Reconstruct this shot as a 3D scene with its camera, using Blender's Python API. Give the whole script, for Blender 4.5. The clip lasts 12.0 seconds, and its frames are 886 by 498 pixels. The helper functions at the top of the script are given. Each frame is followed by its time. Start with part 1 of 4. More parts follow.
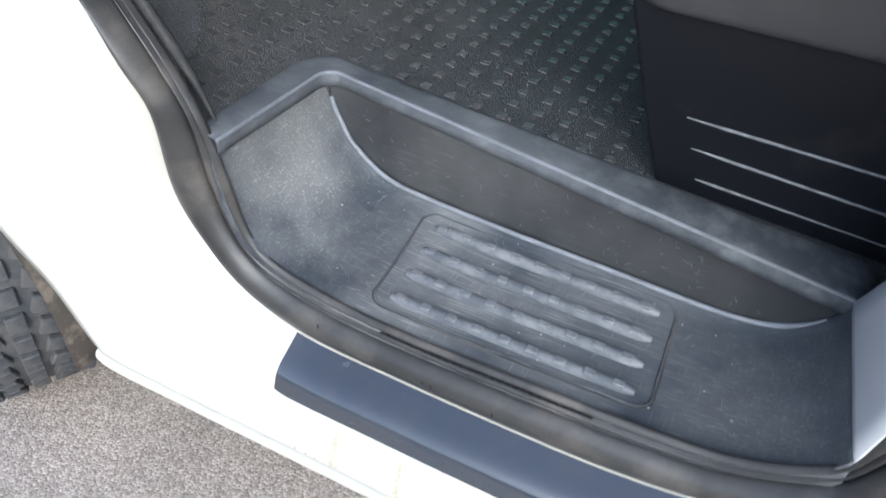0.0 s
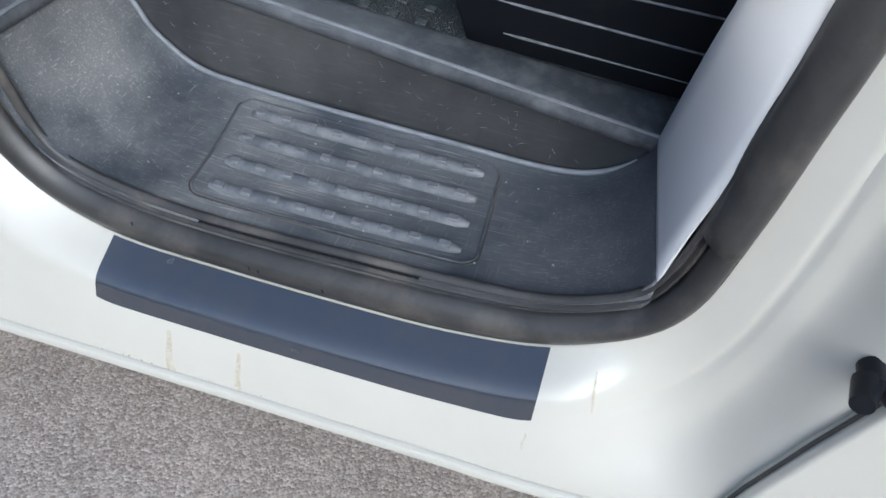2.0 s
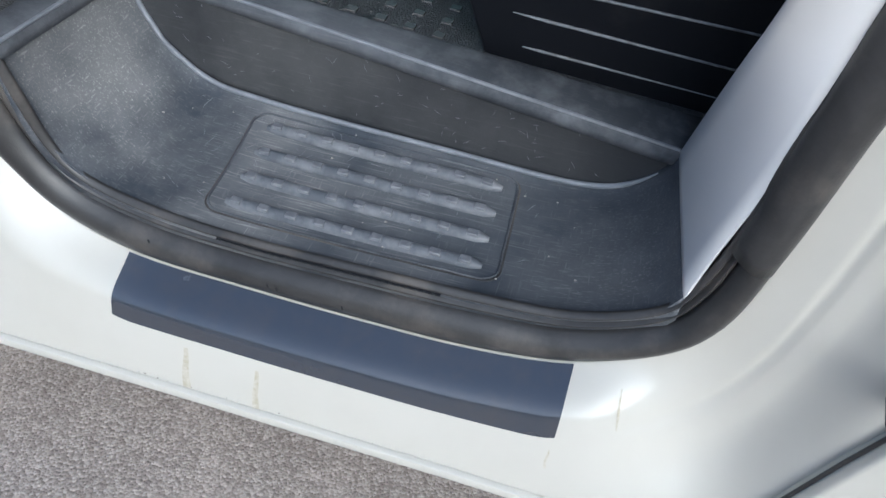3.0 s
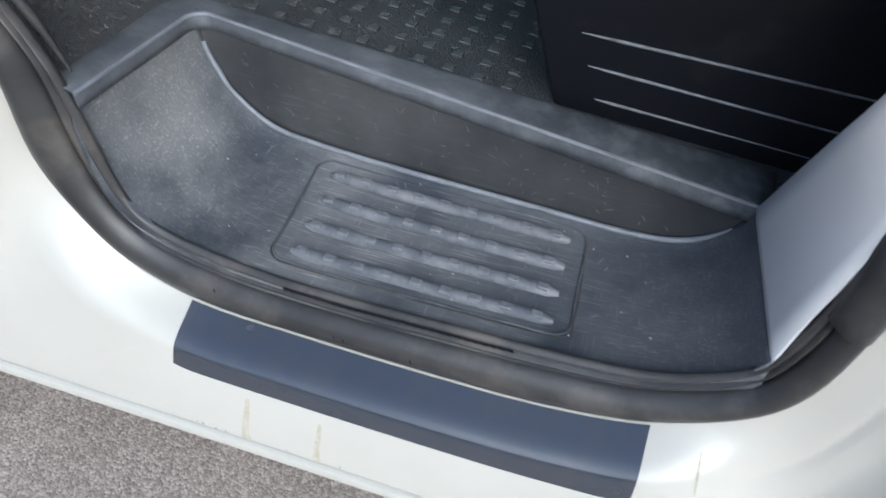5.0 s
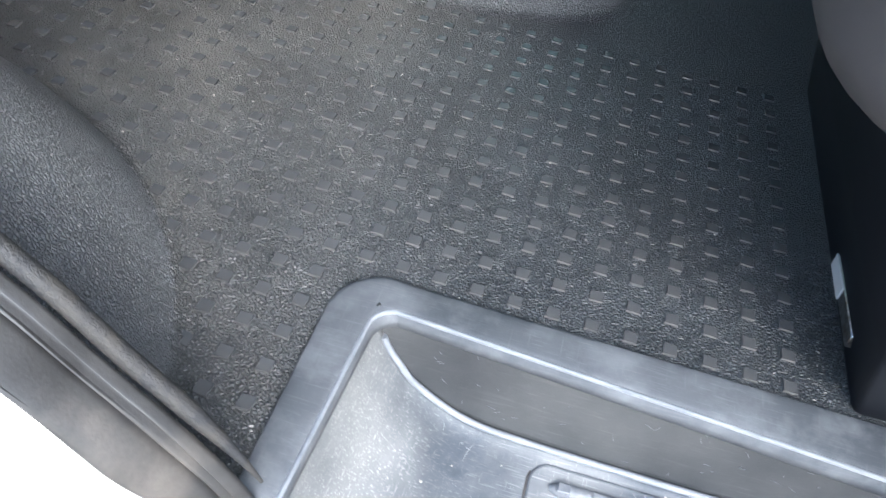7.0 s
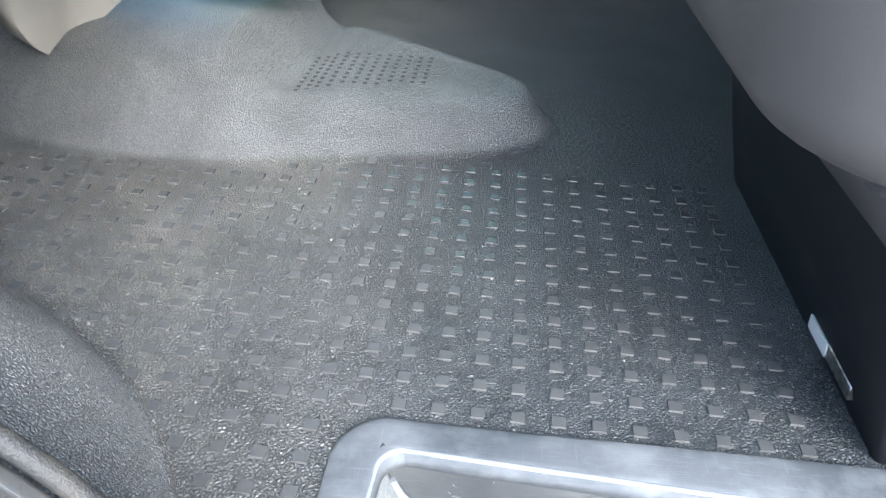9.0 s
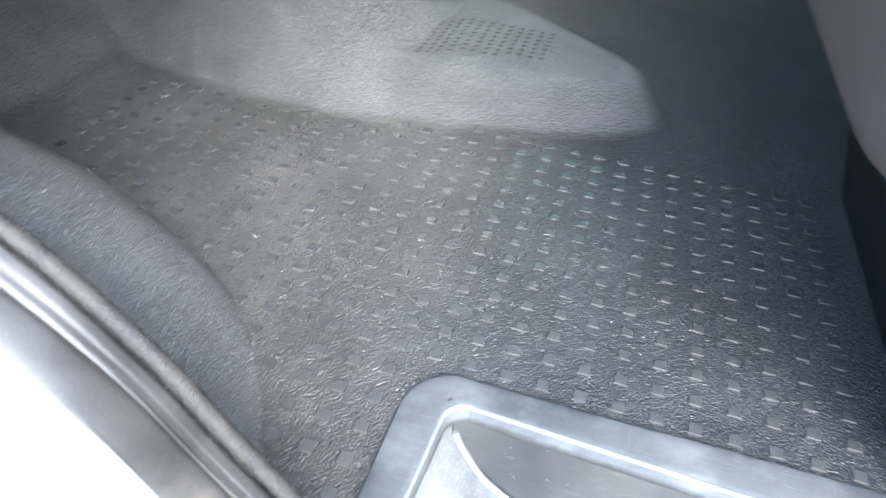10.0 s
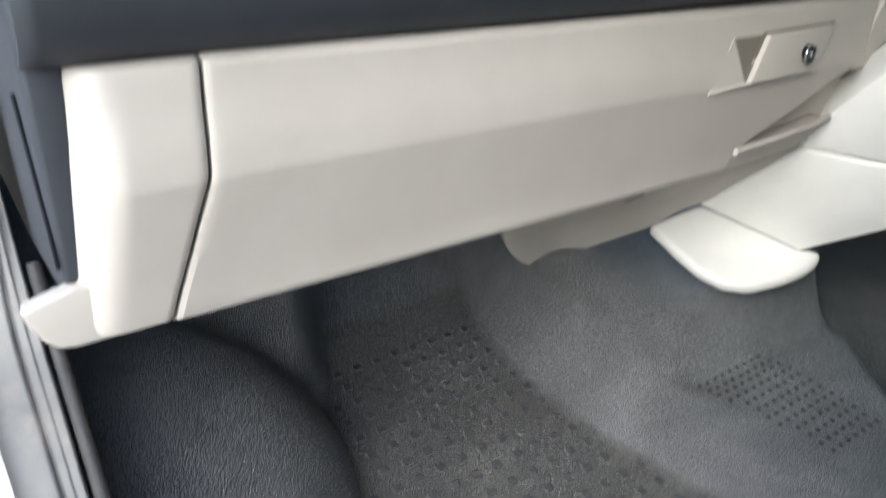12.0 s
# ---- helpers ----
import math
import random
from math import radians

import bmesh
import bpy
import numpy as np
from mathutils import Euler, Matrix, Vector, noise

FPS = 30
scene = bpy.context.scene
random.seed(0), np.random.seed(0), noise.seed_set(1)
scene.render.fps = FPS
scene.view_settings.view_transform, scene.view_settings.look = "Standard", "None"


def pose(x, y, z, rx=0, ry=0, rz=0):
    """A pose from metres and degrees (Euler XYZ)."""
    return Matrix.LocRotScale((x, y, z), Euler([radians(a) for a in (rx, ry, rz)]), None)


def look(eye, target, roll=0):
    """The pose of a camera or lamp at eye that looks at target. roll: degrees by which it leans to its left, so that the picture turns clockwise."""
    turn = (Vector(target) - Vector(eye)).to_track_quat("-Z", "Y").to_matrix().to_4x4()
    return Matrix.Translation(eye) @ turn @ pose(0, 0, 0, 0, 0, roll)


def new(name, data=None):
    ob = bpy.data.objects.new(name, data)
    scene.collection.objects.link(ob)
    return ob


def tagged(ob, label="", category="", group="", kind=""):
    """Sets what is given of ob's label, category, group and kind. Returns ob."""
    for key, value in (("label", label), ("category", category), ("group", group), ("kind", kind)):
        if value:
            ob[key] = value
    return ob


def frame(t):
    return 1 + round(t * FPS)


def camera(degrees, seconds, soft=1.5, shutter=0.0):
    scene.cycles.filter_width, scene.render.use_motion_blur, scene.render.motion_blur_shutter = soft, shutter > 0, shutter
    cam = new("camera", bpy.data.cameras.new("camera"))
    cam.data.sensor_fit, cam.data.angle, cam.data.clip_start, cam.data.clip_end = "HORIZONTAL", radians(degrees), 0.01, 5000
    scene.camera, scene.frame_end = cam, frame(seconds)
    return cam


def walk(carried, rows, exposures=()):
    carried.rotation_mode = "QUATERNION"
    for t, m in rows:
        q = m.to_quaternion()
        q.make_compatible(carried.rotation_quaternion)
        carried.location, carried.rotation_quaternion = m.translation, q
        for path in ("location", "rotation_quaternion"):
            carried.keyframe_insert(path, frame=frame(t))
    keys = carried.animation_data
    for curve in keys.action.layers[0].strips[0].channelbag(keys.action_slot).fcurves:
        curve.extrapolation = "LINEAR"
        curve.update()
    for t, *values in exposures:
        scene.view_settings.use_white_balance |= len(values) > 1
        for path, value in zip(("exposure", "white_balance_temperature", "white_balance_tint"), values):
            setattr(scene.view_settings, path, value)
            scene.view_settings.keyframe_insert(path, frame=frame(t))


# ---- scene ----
cam = camera(61.25, 12.0, shutter=0.5)
PATH = [
    (0, (0.0931, 0.1097, 0.9809), (-0.5211, 1.5204, -0.2968), 5.03),
    (0.5, (0.0933, 0.0909, 0.9774), (-0.4821, 1.4864, -0.3346), 2.72),
    (1, (0.1041, 0.1032, 0.9625), (-0.391, 1.4996, -0.3809), 2.71),
    (1.5, (0.1424, 0.1097, 0.9435), (-0.2429, 1.5109, -0.4306), 4.66),
    (2, (0.1647, 0.1103, 0.9367), (-0.1474, 1.5196, -0.4476), 6.40),
    (2.5, (0.1495, 0.1141, 0.9409), (-0.1485, 1.528, -0.4419), 6.63),
    (4.3, (0.1354, 0.1174, 0.9327), (-0.2126, 1.5441, -0.4251), 4.69),
    (4.5, (0.1154, 0.118, 0.9412), (-0.2084, 1.5543, -0.4123), 6.31),
    (5, (0.0896, 0.1217, 0.9444), (-0.2585, 1.5756, -0.3842), 6.14),
    (5.5, (0.0201, 0.147, 0.984), (-0.345, 1.6234, -0.3149), 6.04),
    (6, (-0.112, 0.2542, 1.0595), (-0.3737, 1.6522, -0.3467), 7.66),
    (6.5, (-0.1489, 0.3221, 1.038), (-0.4265, 1.6998, -0.3849), 6.36),
    (7, (-0.1746, 0.3504, 1.0258), (-0.4676, 1.7391, -0.3833), 4.64),
    (7.5, (-0.1873, 0.3531, 1.0265), (-0.4972, 1.7858, -0.3342), 2.15),
    (7.7, (-0.195, 0.3505, 1.0163), (-0.4902, 1.8313, -0.2951), 1.27),
    (9.3, (-0.1946, 0.3218, 1.0076), (-0.4008, 2.0065, -0.0505), -2.92),
    (9.5, (-0.1952, 0.3152, 1.0099), (-0.4318, 1.992, -0.0543), -2.26),
    (10, (-0.1885, 0.3074, 1.0333), (-0.6283, 1.8797, -0.122), 0.97),
    (10.5, (-0.1735, 0.3733, 1.0118), (-0.9538, 1.8046, -0.1468), 2.46),
    (10.8, (-0.1323, 0.4101, 1.0612), (-1.1743, 1.6818, -0.0776), 1.59),
    (11, (-0.1329, 0.4365, 1.0807), (-1.271, 1.6449, -0.0348), 1.69),
    (11.1, (-0.1241, 0.4446, 1.0869), (-1.3191, 1.6237, -0.0001), 2.17),
    (11.4, (-0.1076, 0.4501, 1.1405), (-1.4094, 1.5556, 0.0998), 1.85),
    (11.5, (-0.0918, 0.4537, 1.1574), (-1.4324, 1.5309, 0.1363), 2.05),
    (11.7, (-0.0761, 0.4634, 1.1797), (-1.4695, 1.5227, 0.212), 2.09),
    (12, (-0.0498, 0.4812, 1.2223), (-1.5154, 1.5271, 0.3515), 1.61),
]
EXPOSURES = [(0, 0.55, 5290, 6), (0.5, 0.35, 5280, 6), (1.5, 0.1, 5240, 6), (2.5, 0.0, 5200, 6), (4.5, 0.1, 5200, 6), (5.0, 0.1, 5230, 6), (5.5, 0.4, 5280, 7), (6.0, 0.8, 5300, 7), (6.5, 1.35, 5300, 7),
             (7.5, 1.8, 5270, 6), (9.5, 2.35, 5280, 5), (10.5, 2.35, 5270, 5), (11, 2.15, 5250, 5), (11.5, 1.45, 5300, 6), (12, 1.05, 5380, 6)]
walk(cam, [(t, look(eye, target, roll)) for t, eye, target, roll in PATH], EXPOSURES)

# ---- light ----
world = bpy.data.worlds.new("world")
scene.world = world
world.use_nodes = True
wn = world.node_tree
sky = wn.nodes.new("ShaderNodeTexSky")
sky.sky_type = "NISHITA"
sky.sun_disc = False
sky.sun_elevation = radians(34)
sky.sun_rotation = radians(150)
sky.dust_density = 5.0
wn.nodes["Background"].inputs["Strength"].default_value = 0.18
wn.links.new(sky.outputs[0], wn.nodes["Background"].inputs["Color"])
sun = new("sun", bpy.data.lights.new("sun", "SUN"))
sun.data.energy = 1.1
sun.data.angle = radians(60)
sun.data.color = (0.96, 0.98, 0.95)
sun.matrix_world = look((1.55, -2.70, 2.12), (0, 0, 0))


# ---- materials ----
def material(name, colour, rough=0.5, metal=0.0, second=None, scale=8.0, amount=(0.4, 0.65), bump=0.0, bump_scale=300.0,
             bump_kind="noise", rough2=None, coat=0.0, spec=0.5, stretch=(1, 1, 1)):
    m = bpy.data.materials.new(name)
    m.use_nodes = True
    nt = m.node_tree
    b = nt.nodes["Principled BSDF"]
    b.inputs["Base Color"].default_value = (*colour, 1)
    b.inputs["Roughness"].default_value = rough
    b.inputs["Metallic"].default_value = metal
    b.inputs["Coat Weight"].default_value = coat
    b.inputs["Coat Roughness"].default_value = 0.06
    b.inputs["Specular IOR Level"].default_value = spec
    co = nt.nodes.new("ShaderNodeTexCoord")
    mp = nt.nodes.new("ShaderNodeMapping")
    mp.inputs["Scale"].default_value = stretch
    nt.links.new(co.outputs["Object"], mp.inputs["Vector"])
    if second:
        nz = nt.nodes.new("ShaderNodeTexNoise")
        nz.inputs["Scale"].default_value = scale
        nz.inputs["Detail"].default_value = 8
        nz.inputs["Roughness"].default_value = 0.62
        nt.links.new(mp.outputs[0], nz.inputs["Vector"])
        rp = nt.nodes.new("ShaderNodeMapRange")
        rp.inputs[1].default_value, rp.inputs[2].default_value = amount
        nt.links.new(nz.outputs["Fac"], rp.inputs[0])
        mx = nt.nodes.new("ShaderNodeMix")
        mx.data_type = "RGBA"
        mx.inputs[6].default_value = (*colour, 1)
        mx.inputs[7].default_value = (*second, 1)
        nt.links.new(rp.outputs[0], mx.inputs[0])
        nt.links.new(mx.outputs[2], b.inputs["Base Color"])
        if rough2 is not None:
            rr = nt.nodes.new("ShaderNodeMapRange")
            rr.inputs[3].default_value, rr.inputs[4].default_value = rough, rough2
            nt.links.new(rp.outputs[0], rr.inputs[0])
            nt.links.new(rr.outputs[0], b.inputs["Roughness"])
    if bump:
        if bump_kind == "grain":
            tx = nt.nodes.new("ShaderNodeTexVoronoi")
            tx.feature = "DISTANCE_TO_EDGE"
            out = "Distance"
        else:
            tx = nt.nodes.new("ShaderNodeTexNoise")
            tx.inputs["Detail"].default_value = 4
            out = "Fac"
        tx.inputs["Scale"].default_value = bump_scale
        wp = nt.nodes.new("ShaderNodeTexNoise")
        wp.inputs["Scale"].default_value = bump_scale * 0.35
        ad = nt.nodes.new("ShaderNodeMix")
        ad.data_type = "VECTOR"
        ad.inputs[0].default_value = 0.0014
        nt.links.new(mp.outputs[0], wp.inputs["Vector"])
        nt.links.new(mp.outputs[0], ad.inputs[4])
        nt.links.new(wp.outputs["Color"], ad.inputs[5])
        nt.links.new(ad.outputs[1], tx.inputs["Vector"])
        bp = nt.nodes.new("ShaderNodeBump")
        bp.inputs["Strength"].default_value = bump
        bp.inputs["Distance"].default_value = 0.0018 if bump_kind == "grain" else 0.0011
        height = tx.outputs[out]
        if bump_kind == "grain":
            dome = nt.nodes.new("ShaderNodeMapRange")
            dome.interpolation_type = "SMOOTHSTEP"
            dome.inputs[1].default_value, dome.inputs[2].default_value = 0.0, 0.32
            nt.links.new(height, dome.inputs[0])
            height = dome.outputs[0]
        nt.links.new(height, bp.inputs["Height"])
        nt.links.new(bp.outputs[0], b.inputs["Normal"])
    return m


WHITE = material("white_paint", (0.565, 0.545, 0.478), 0.3, second=(0.525, 0.503, 0.435), scale=5, amount=(0.5, 0.8), coat=0.5)
TRIM = material("pale_pillar_paint", (0.64, 0.636, 0.632), 0.5, second=(0.61, 0.606, 0.602), scale=6)
STEP = material("scuffed_black_plastic", (0.044, 0.051, 0.062), 0.36, second=(0.062, 0.069, 0.081), scale=40, bump=0.2, bump_scale=900, spec=0.45)
VINYL = material("grained_vinyl", (0.250, 0.250, 0.256), 0.36, second=(0.285, 0.283, 0.285), scale=7, amount=(0.40, 0.70), bump=1.0, bump_scale=390,
                 bump_kind="grain", rough2=0.42, spec=0.6)
VINYL_DARK = material("fine_grained_vinyl", (0.034, 0.034, 0.035), 0.5, second=(0.055, 0.051, 0.046), scale=60, spec=0.25, bump=0.25, bump_scale=520, bump_kind="grain")
STUD = material("smooth_vinyl", (0.068, 0.071, 0.075), 0.27, second=(0.086, 0.082, 0.077), scale=9, spec=0.5)
RUBBER = material("weathered_rubber", (0.050, 0.048, 0.046), 0.36, second=(0.17, 0.147, 0.124), scale=14, amount=(0.5, 0.85), bump=0.15, bump_scale=500,
                  rough2=0.55)
FILM = material("black_film", (0.036, 0.042, 0.055), 0.20, spec=0.9, second=(0.046, 0.047, 0.052), scale=40, amount=(0.45, 0.8), rough2=0.30, coat=0.9)
BEIGE = material("beige_plastic", (0.41, 0.38, 0.335), 0.5, second=(0.385, 0.355, 0.31), scale=12, bump=0.08, bump_scale=900)
# beige with the latch recess's shade in its colour; also for chips
SHADE = material("shaded_beige_and_chips", (0.16, 0.14, 0.115), 0.6, second=(0.14, 0.125, 0.10), scale=20)
PALE = material("pale_grey_plastic", (0.70, 0.685, 0.64), 0.5, second=(0.66, 0.645, 0.60), scale=12, bump=0.08, bump_scale=900)
DARK = material("dark_grey_plastic", (0.028, 0.032, 0.039), 0.55, second=(0.034, 0.038, 0.045), scale=20, bump=0.15, bump_scale=900)
GLOSS = material("black_moulded_plastic", (0.009, 0.010, 0.013), 0.40, second=(0.024, 0.024, 0.025), scale=15, amount=(0.58, 0.8), bump=0.06, bump_scale=700, spec=0.2)
EDGE = material("pale_moulded_line", (0.20, 0.21, 0.22), 0.35, second=(0.10, 0.10, 0.105), scale=90)
WORN = material("rubbed_pale_plastic", (0.040, 0.045, 0.053), 0.58, second=(0.125, 0.131, 0.140), scale=34, amount=(0.44, 0.70), bump=0.15, bump_scale=700, spec=0.38)
CLEAT = material("rubbed_cleats", (0.15, 0.156, 0.168), 0.45, second=(0.25, 0.252, 0.258), scale=90, amount=(0.4, 0.7))
RIB = material("rubbed_ribs", (0.090, 0.097, 0.108), 0.42, second=(0.215, 0.218, 0.224), scale=38, amount=(0.42, 0.72), bump=0.2, bump_scale=900)
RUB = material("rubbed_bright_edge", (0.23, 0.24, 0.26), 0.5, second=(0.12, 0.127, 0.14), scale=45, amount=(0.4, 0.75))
SEAT = material("grey_vinyl_seat", (0.086, 0.080, 0.076), 0.5, second=(0.074, 0.069, 0.066), scale=9, bump=0.1, bump_scale=700)
SKIRT = material("dark_seat_skirt", (0.055, 0.054, 0.056), 0.5, second=(0.045, 0.044, 0.046), scale=12, bump=0.1, bump_scale=700)
ASPHALT = material("asphalt", (0.11, 0.10, 0.092), 0.8, second=(0.34, 0.315, 0.29), scale=110, amount=(0.38, 0.72), bump=1.0, bump_scale=120)
TYRE = material("tyre_rubber", (0.050, 0.053, 0.060), 0.7, second=(0.11, 0.105, 0.10), scale=24, bump=0.3, bump_scale=200)
MUD = material("muddy_liner", (0.055, 0.046, 0.037), 0.95, second=(0.15, 0.125, 0.10), scale=34, amount=(0.50, 0.66), bump=1.0, bump_scale=60)
METAL = material("bare_metal", (0.55, 0.55, 0.55), 0.35, metal=1.0, second=(0.2, 0.17, 0.13), scale=120)
SHELL = material("grey_cabin_lining", (0.16, 0.16, 0.158), 0.85, second=(0.14, 0.14, 0.138), scale=5)
CRUMB = material("dry_dirt", (0.38, 0.36, 0.33), 0.9, second=(0.25, 0.23, 0.20), scale=300)
LEAVES = material("distant_foliage", (0.045, 0.05, 0.032), 0.9, second=(0.09, 0.085, 0.06), scale=1.5)
LINING = material("pale_roof_lining", (0.62, 0.61, 0.58), 0.9, second=(0.57, 0.56, 0.53), scale=5)
STAIN = material("dried_drip", (0.44, 0.40, 0.29), 0.35, second=(0.56, 0.53, 0.45), scale=160)

def add_scuffs(m, dust, strength=1.0):
    """Dust in the grain and rubbed streaks in several directions, thickest in cloudy patches."""
    nt = m.node_tree
    b = nt.nodes["Principled BSDF"]
    base = b.inputs["Base Color"].links[0].from_socket
    co = nt.nodes.new("ShaderNodeTexCoord")

    def noise(scale, detail, stretch=(1, 1, 1), turn=0.0, low=0.4, high=0.7, out=1.0):
        mp = nt.nodes.new("ShaderNodeMapping")
        mp.inputs["Rotation"].default_value = (0.15, 0.1, turn)
        mp.inputs["Scale"].default_value = stretch
        nz = nt.nodes.new("ShaderNodeTexNoise")
        nz.inputs["Scale"].default_value, nz.inputs["Detail"].default_value = scale, detail
        rg = nt.nodes.new("ShaderNodeMapRange")
        rg.inputs[1].default_value, rg.inputs[2].default_value, rg.inputs[4].default_value = low, high, out
        nt.links.new(co.outputs["Object"], mp.inputs["Vector"])
        nt.links.new(mp.outputs[0], nz.inputs["Vector"])
        nt.links.new(nz.outputs["Fac"], rg.inputs[0])
        return rg.outputs[0]

    def combine(kind, a, c):
        mt = nt.nodes.new("ShaderNodeMath")
        mt.operation = kind
        mt.use_clamp = True
        for socket, value in zip(mt.inputs, (a, c)):
            if isinstance(value, float):
                socket.default_value = value
            else:
                nt.links.new(value, socket)
        return mt.outputs[0]

    cloud = noise(9, 7, low=0.36, high=0.66)
    sx = nt.nodes.new("ShaderNodeSeparateXYZ")
    nt.links.new(co.outputs["Object"], sx.inputs[0])
    side = nt.nodes.new("ShaderNodeMapRange")
    side.interpolation_type = "SMOOTHSTEP"
    side.inputs[1].default_value, side.inputs[2].default_value, side.inputs[3].default_value, side.inputs[4].default_value = -0.22, 0.16, 1.0, 0.3
    nt.links.new(sx.outputs[0], side.inputs[0])
    way = side.outputs[0]
    streaks = noise(1.0, 2, (26, 700, 420), 0.35, 0.60, 0.76, 0.8)
    streaks = combine("MAXIMUM", streaks, noise(1.0, 2, (640, 22, 420), 0.6, 0.63, 0.76, 0.7))
    streaks = combine("MAXIMUM", streaks, noise(1.0, 2, (18, 900, 500), -0.8, 0.63, 0.74, 0.9))
    streaks = combine("MAXIMUM", streaks, noise(1.0, 2, (14, 700, 500), 1.2, 0.64, 0.74, 0.9))
    grain = noise(300, 4, low=0.42, high=0.75, out=0.08)
    cloud = combine("MULTIPLY", cloud, way)
    total = combine("MULTIPLY", combine("ADD", streaks, grain), combine("ADD", cloud, 0.24))
    total = combine("MULTIPLY", total, strength)
    total = combine("ADD", total, combine("MULTIPLY", cloud, 0.48))
    mx = nt.nodes.new("ShaderNodeMix")
    mx.data_type = "RGBA"
    mx.inputs[7].default_value = (*dust, 1)
    nt.links.new(total, mx.inputs[0])
    nt.links.new(base, mx.inputs[6])
    nt.links.new(mx.outputs[2], b.inputs["Base Color"])
    rr = nt.nodes.new("ShaderNodeMapRange")
    rr.inputs[3].default_value, rr.inputs[4].default_value = b.inputs["Roughness"].default_value, 0.7
    nt.links.new(total, rr.inputs[0])
    nt.links.new(rr.outputs[0], b.inputs["Roughness"])


add_scuffs(STEP, (0.38, 0.372, 0.352), 0.7)
# the step's plastic with less dust, and darker for the upright wall's shade
RISER = material("scuffed_black_plastic_shaded_wall", (0.027, 0.029, 0.032), 0.5, second=(0.048, 0.049, 0.051), scale=18, amount=(0.42, 0.7), bump=0.2, bump_scale=900, spec=0.3)
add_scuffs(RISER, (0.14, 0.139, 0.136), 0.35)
add_scuffs(WORN, (0.20, 0.205, 0.215), 0.3)


def add_stains(m, scale, depth):
    """Dark damp patches and dusty ones, in soft irregular shapes."""
    nt = m.node_tree
    b = nt.nodes["Principled BSDF"]
    base = b.inputs["Base Color"].links[0].from_socket
    co = nt.nodes.new("ShaderNodeTexCoord")
    nz = nt.nodes.new("ShaderNodeTexNoise")
    nz.inputs["Scale"].default_value, nz.inputs["Detail"].default_value, nz.inputs["Roughness"].default_value = scale, 7, 0.6
    nz.inputs["Distortion"].default_value = 0.6
    rg = nt.nodes.new("ShaderNodeMapRange")
    rg.inputs[1].default_value, rg.inputs[2].default_value, rg.inputs[3].default_value = 0.36, 0.62, depth
    mx = nt.nodes.new("ShaderNodeMix")
    mx.data_type, mx.blend_type = "RGBA", "MULTIPLY"
    mx.inputs[0].default_value = 1.0
    nt.links.new(co.outputs["Object"], nz.inputs["Vector"])
    nt.links.new(nz.outputs["Fac"], rg.inputs[0])
    nt.links.new(base, mx.inputs[6])
    nt.links.new(rg.outputs[0], mx.inputs[7])
    nt.links.new(mx.outputs[2], b.inputs["Base Color"])


def add_dirt_and_light(m, trodden, dust, most):
    """Dirt and dry dust on the flat, trodden floor alone, dark everywhere and paler at the front in cloudy patches; the
    uneven light on the floor is put into these tones too.
    """
    nt = m.node_tree
    b = nt.nodes["Principled BSDF"]
    base = b.inputs["Base Color"].links[0].from_socket
    co = nt.nodes.new("ShaderNodeTexCoord")
    sx = nt.nodes.new("ShaderNodeSeparateXYZ")
    nz = nt.nodes.new("ShaderNodeTexNoise")
    nz.inputs["Scale"].default_value, nz.inputs["Detail"].default_value, nz.inputs["Roughness"].default_value = 8, 8, 0.6
    over = nt.nodes.new("ShaderNodeVectorMath")
    over.operation = "DOT_PRODUCT"
    over.inputs[1].default_value = (0.0786, -0.0073, 1.0)
    for a, c in ((co.outputs["Object"], sx.inputs[0]), (co.outputs["Object"], nz.inputs["Vector"]), (co.outputs["Object"], over.inputs[0])):
        nt.links.new(a, c)

    def stretch(socket, low, high, least, top):
        rg = nt.nodes.new("ShaderNodeMapRange")
        rg.interpolation_type = "SMOOTHSTEP"
        rg.inputs[1].default_value, rg.inputs[2].default_value, rg.inputs[3].default_value, rg.inputs[4].default_value = low, high, least, top
        nt.links.new(socket, rg.inputs[0])
        return rg.outputs[0]

    def blend(amount, a, c):
        mx = nt.nodes.new("ShaderNodeMix")
        mx.data_type = "RGBA"
        for value, socket in ((amount, mx.inputs[0]), (a, mx.inputs[6]), (c, mx.inputs[7])):
            if isinstance(value, tuple):
                socket.default_value = (*value, 1)
            else:
                nt.links.new(value, socket)
        return mx.outputs[2]

    mt = nt.nodes.new("ShaderNodeMath")
    mt.operation = "MULTIPLY"
    nt.links.new(stretch(sx.outputs[0], -0.16, -0.48, 0.0, 1.0), mt.inputs[0])
    nt.links.new(stretch(nz.outputs["Fac"], 0.34, 0.64, 0.4, most), mt.inputs[1])
    floor_colour = blend(mt.outputs[0], trodden, dust)
    nt.links.new(blend(stretch(over.outputs["Value"], 0.629, 0.6222, 0.0, 1.0), base, floor_colour), b.inputs["Base Color"])


add_dirt_and_light(VINYL, (0.092, 0.098, 0.107), (0.235, 0.220, 0.200), 0.75)
add_stains(VINYL, 10, 0.70)


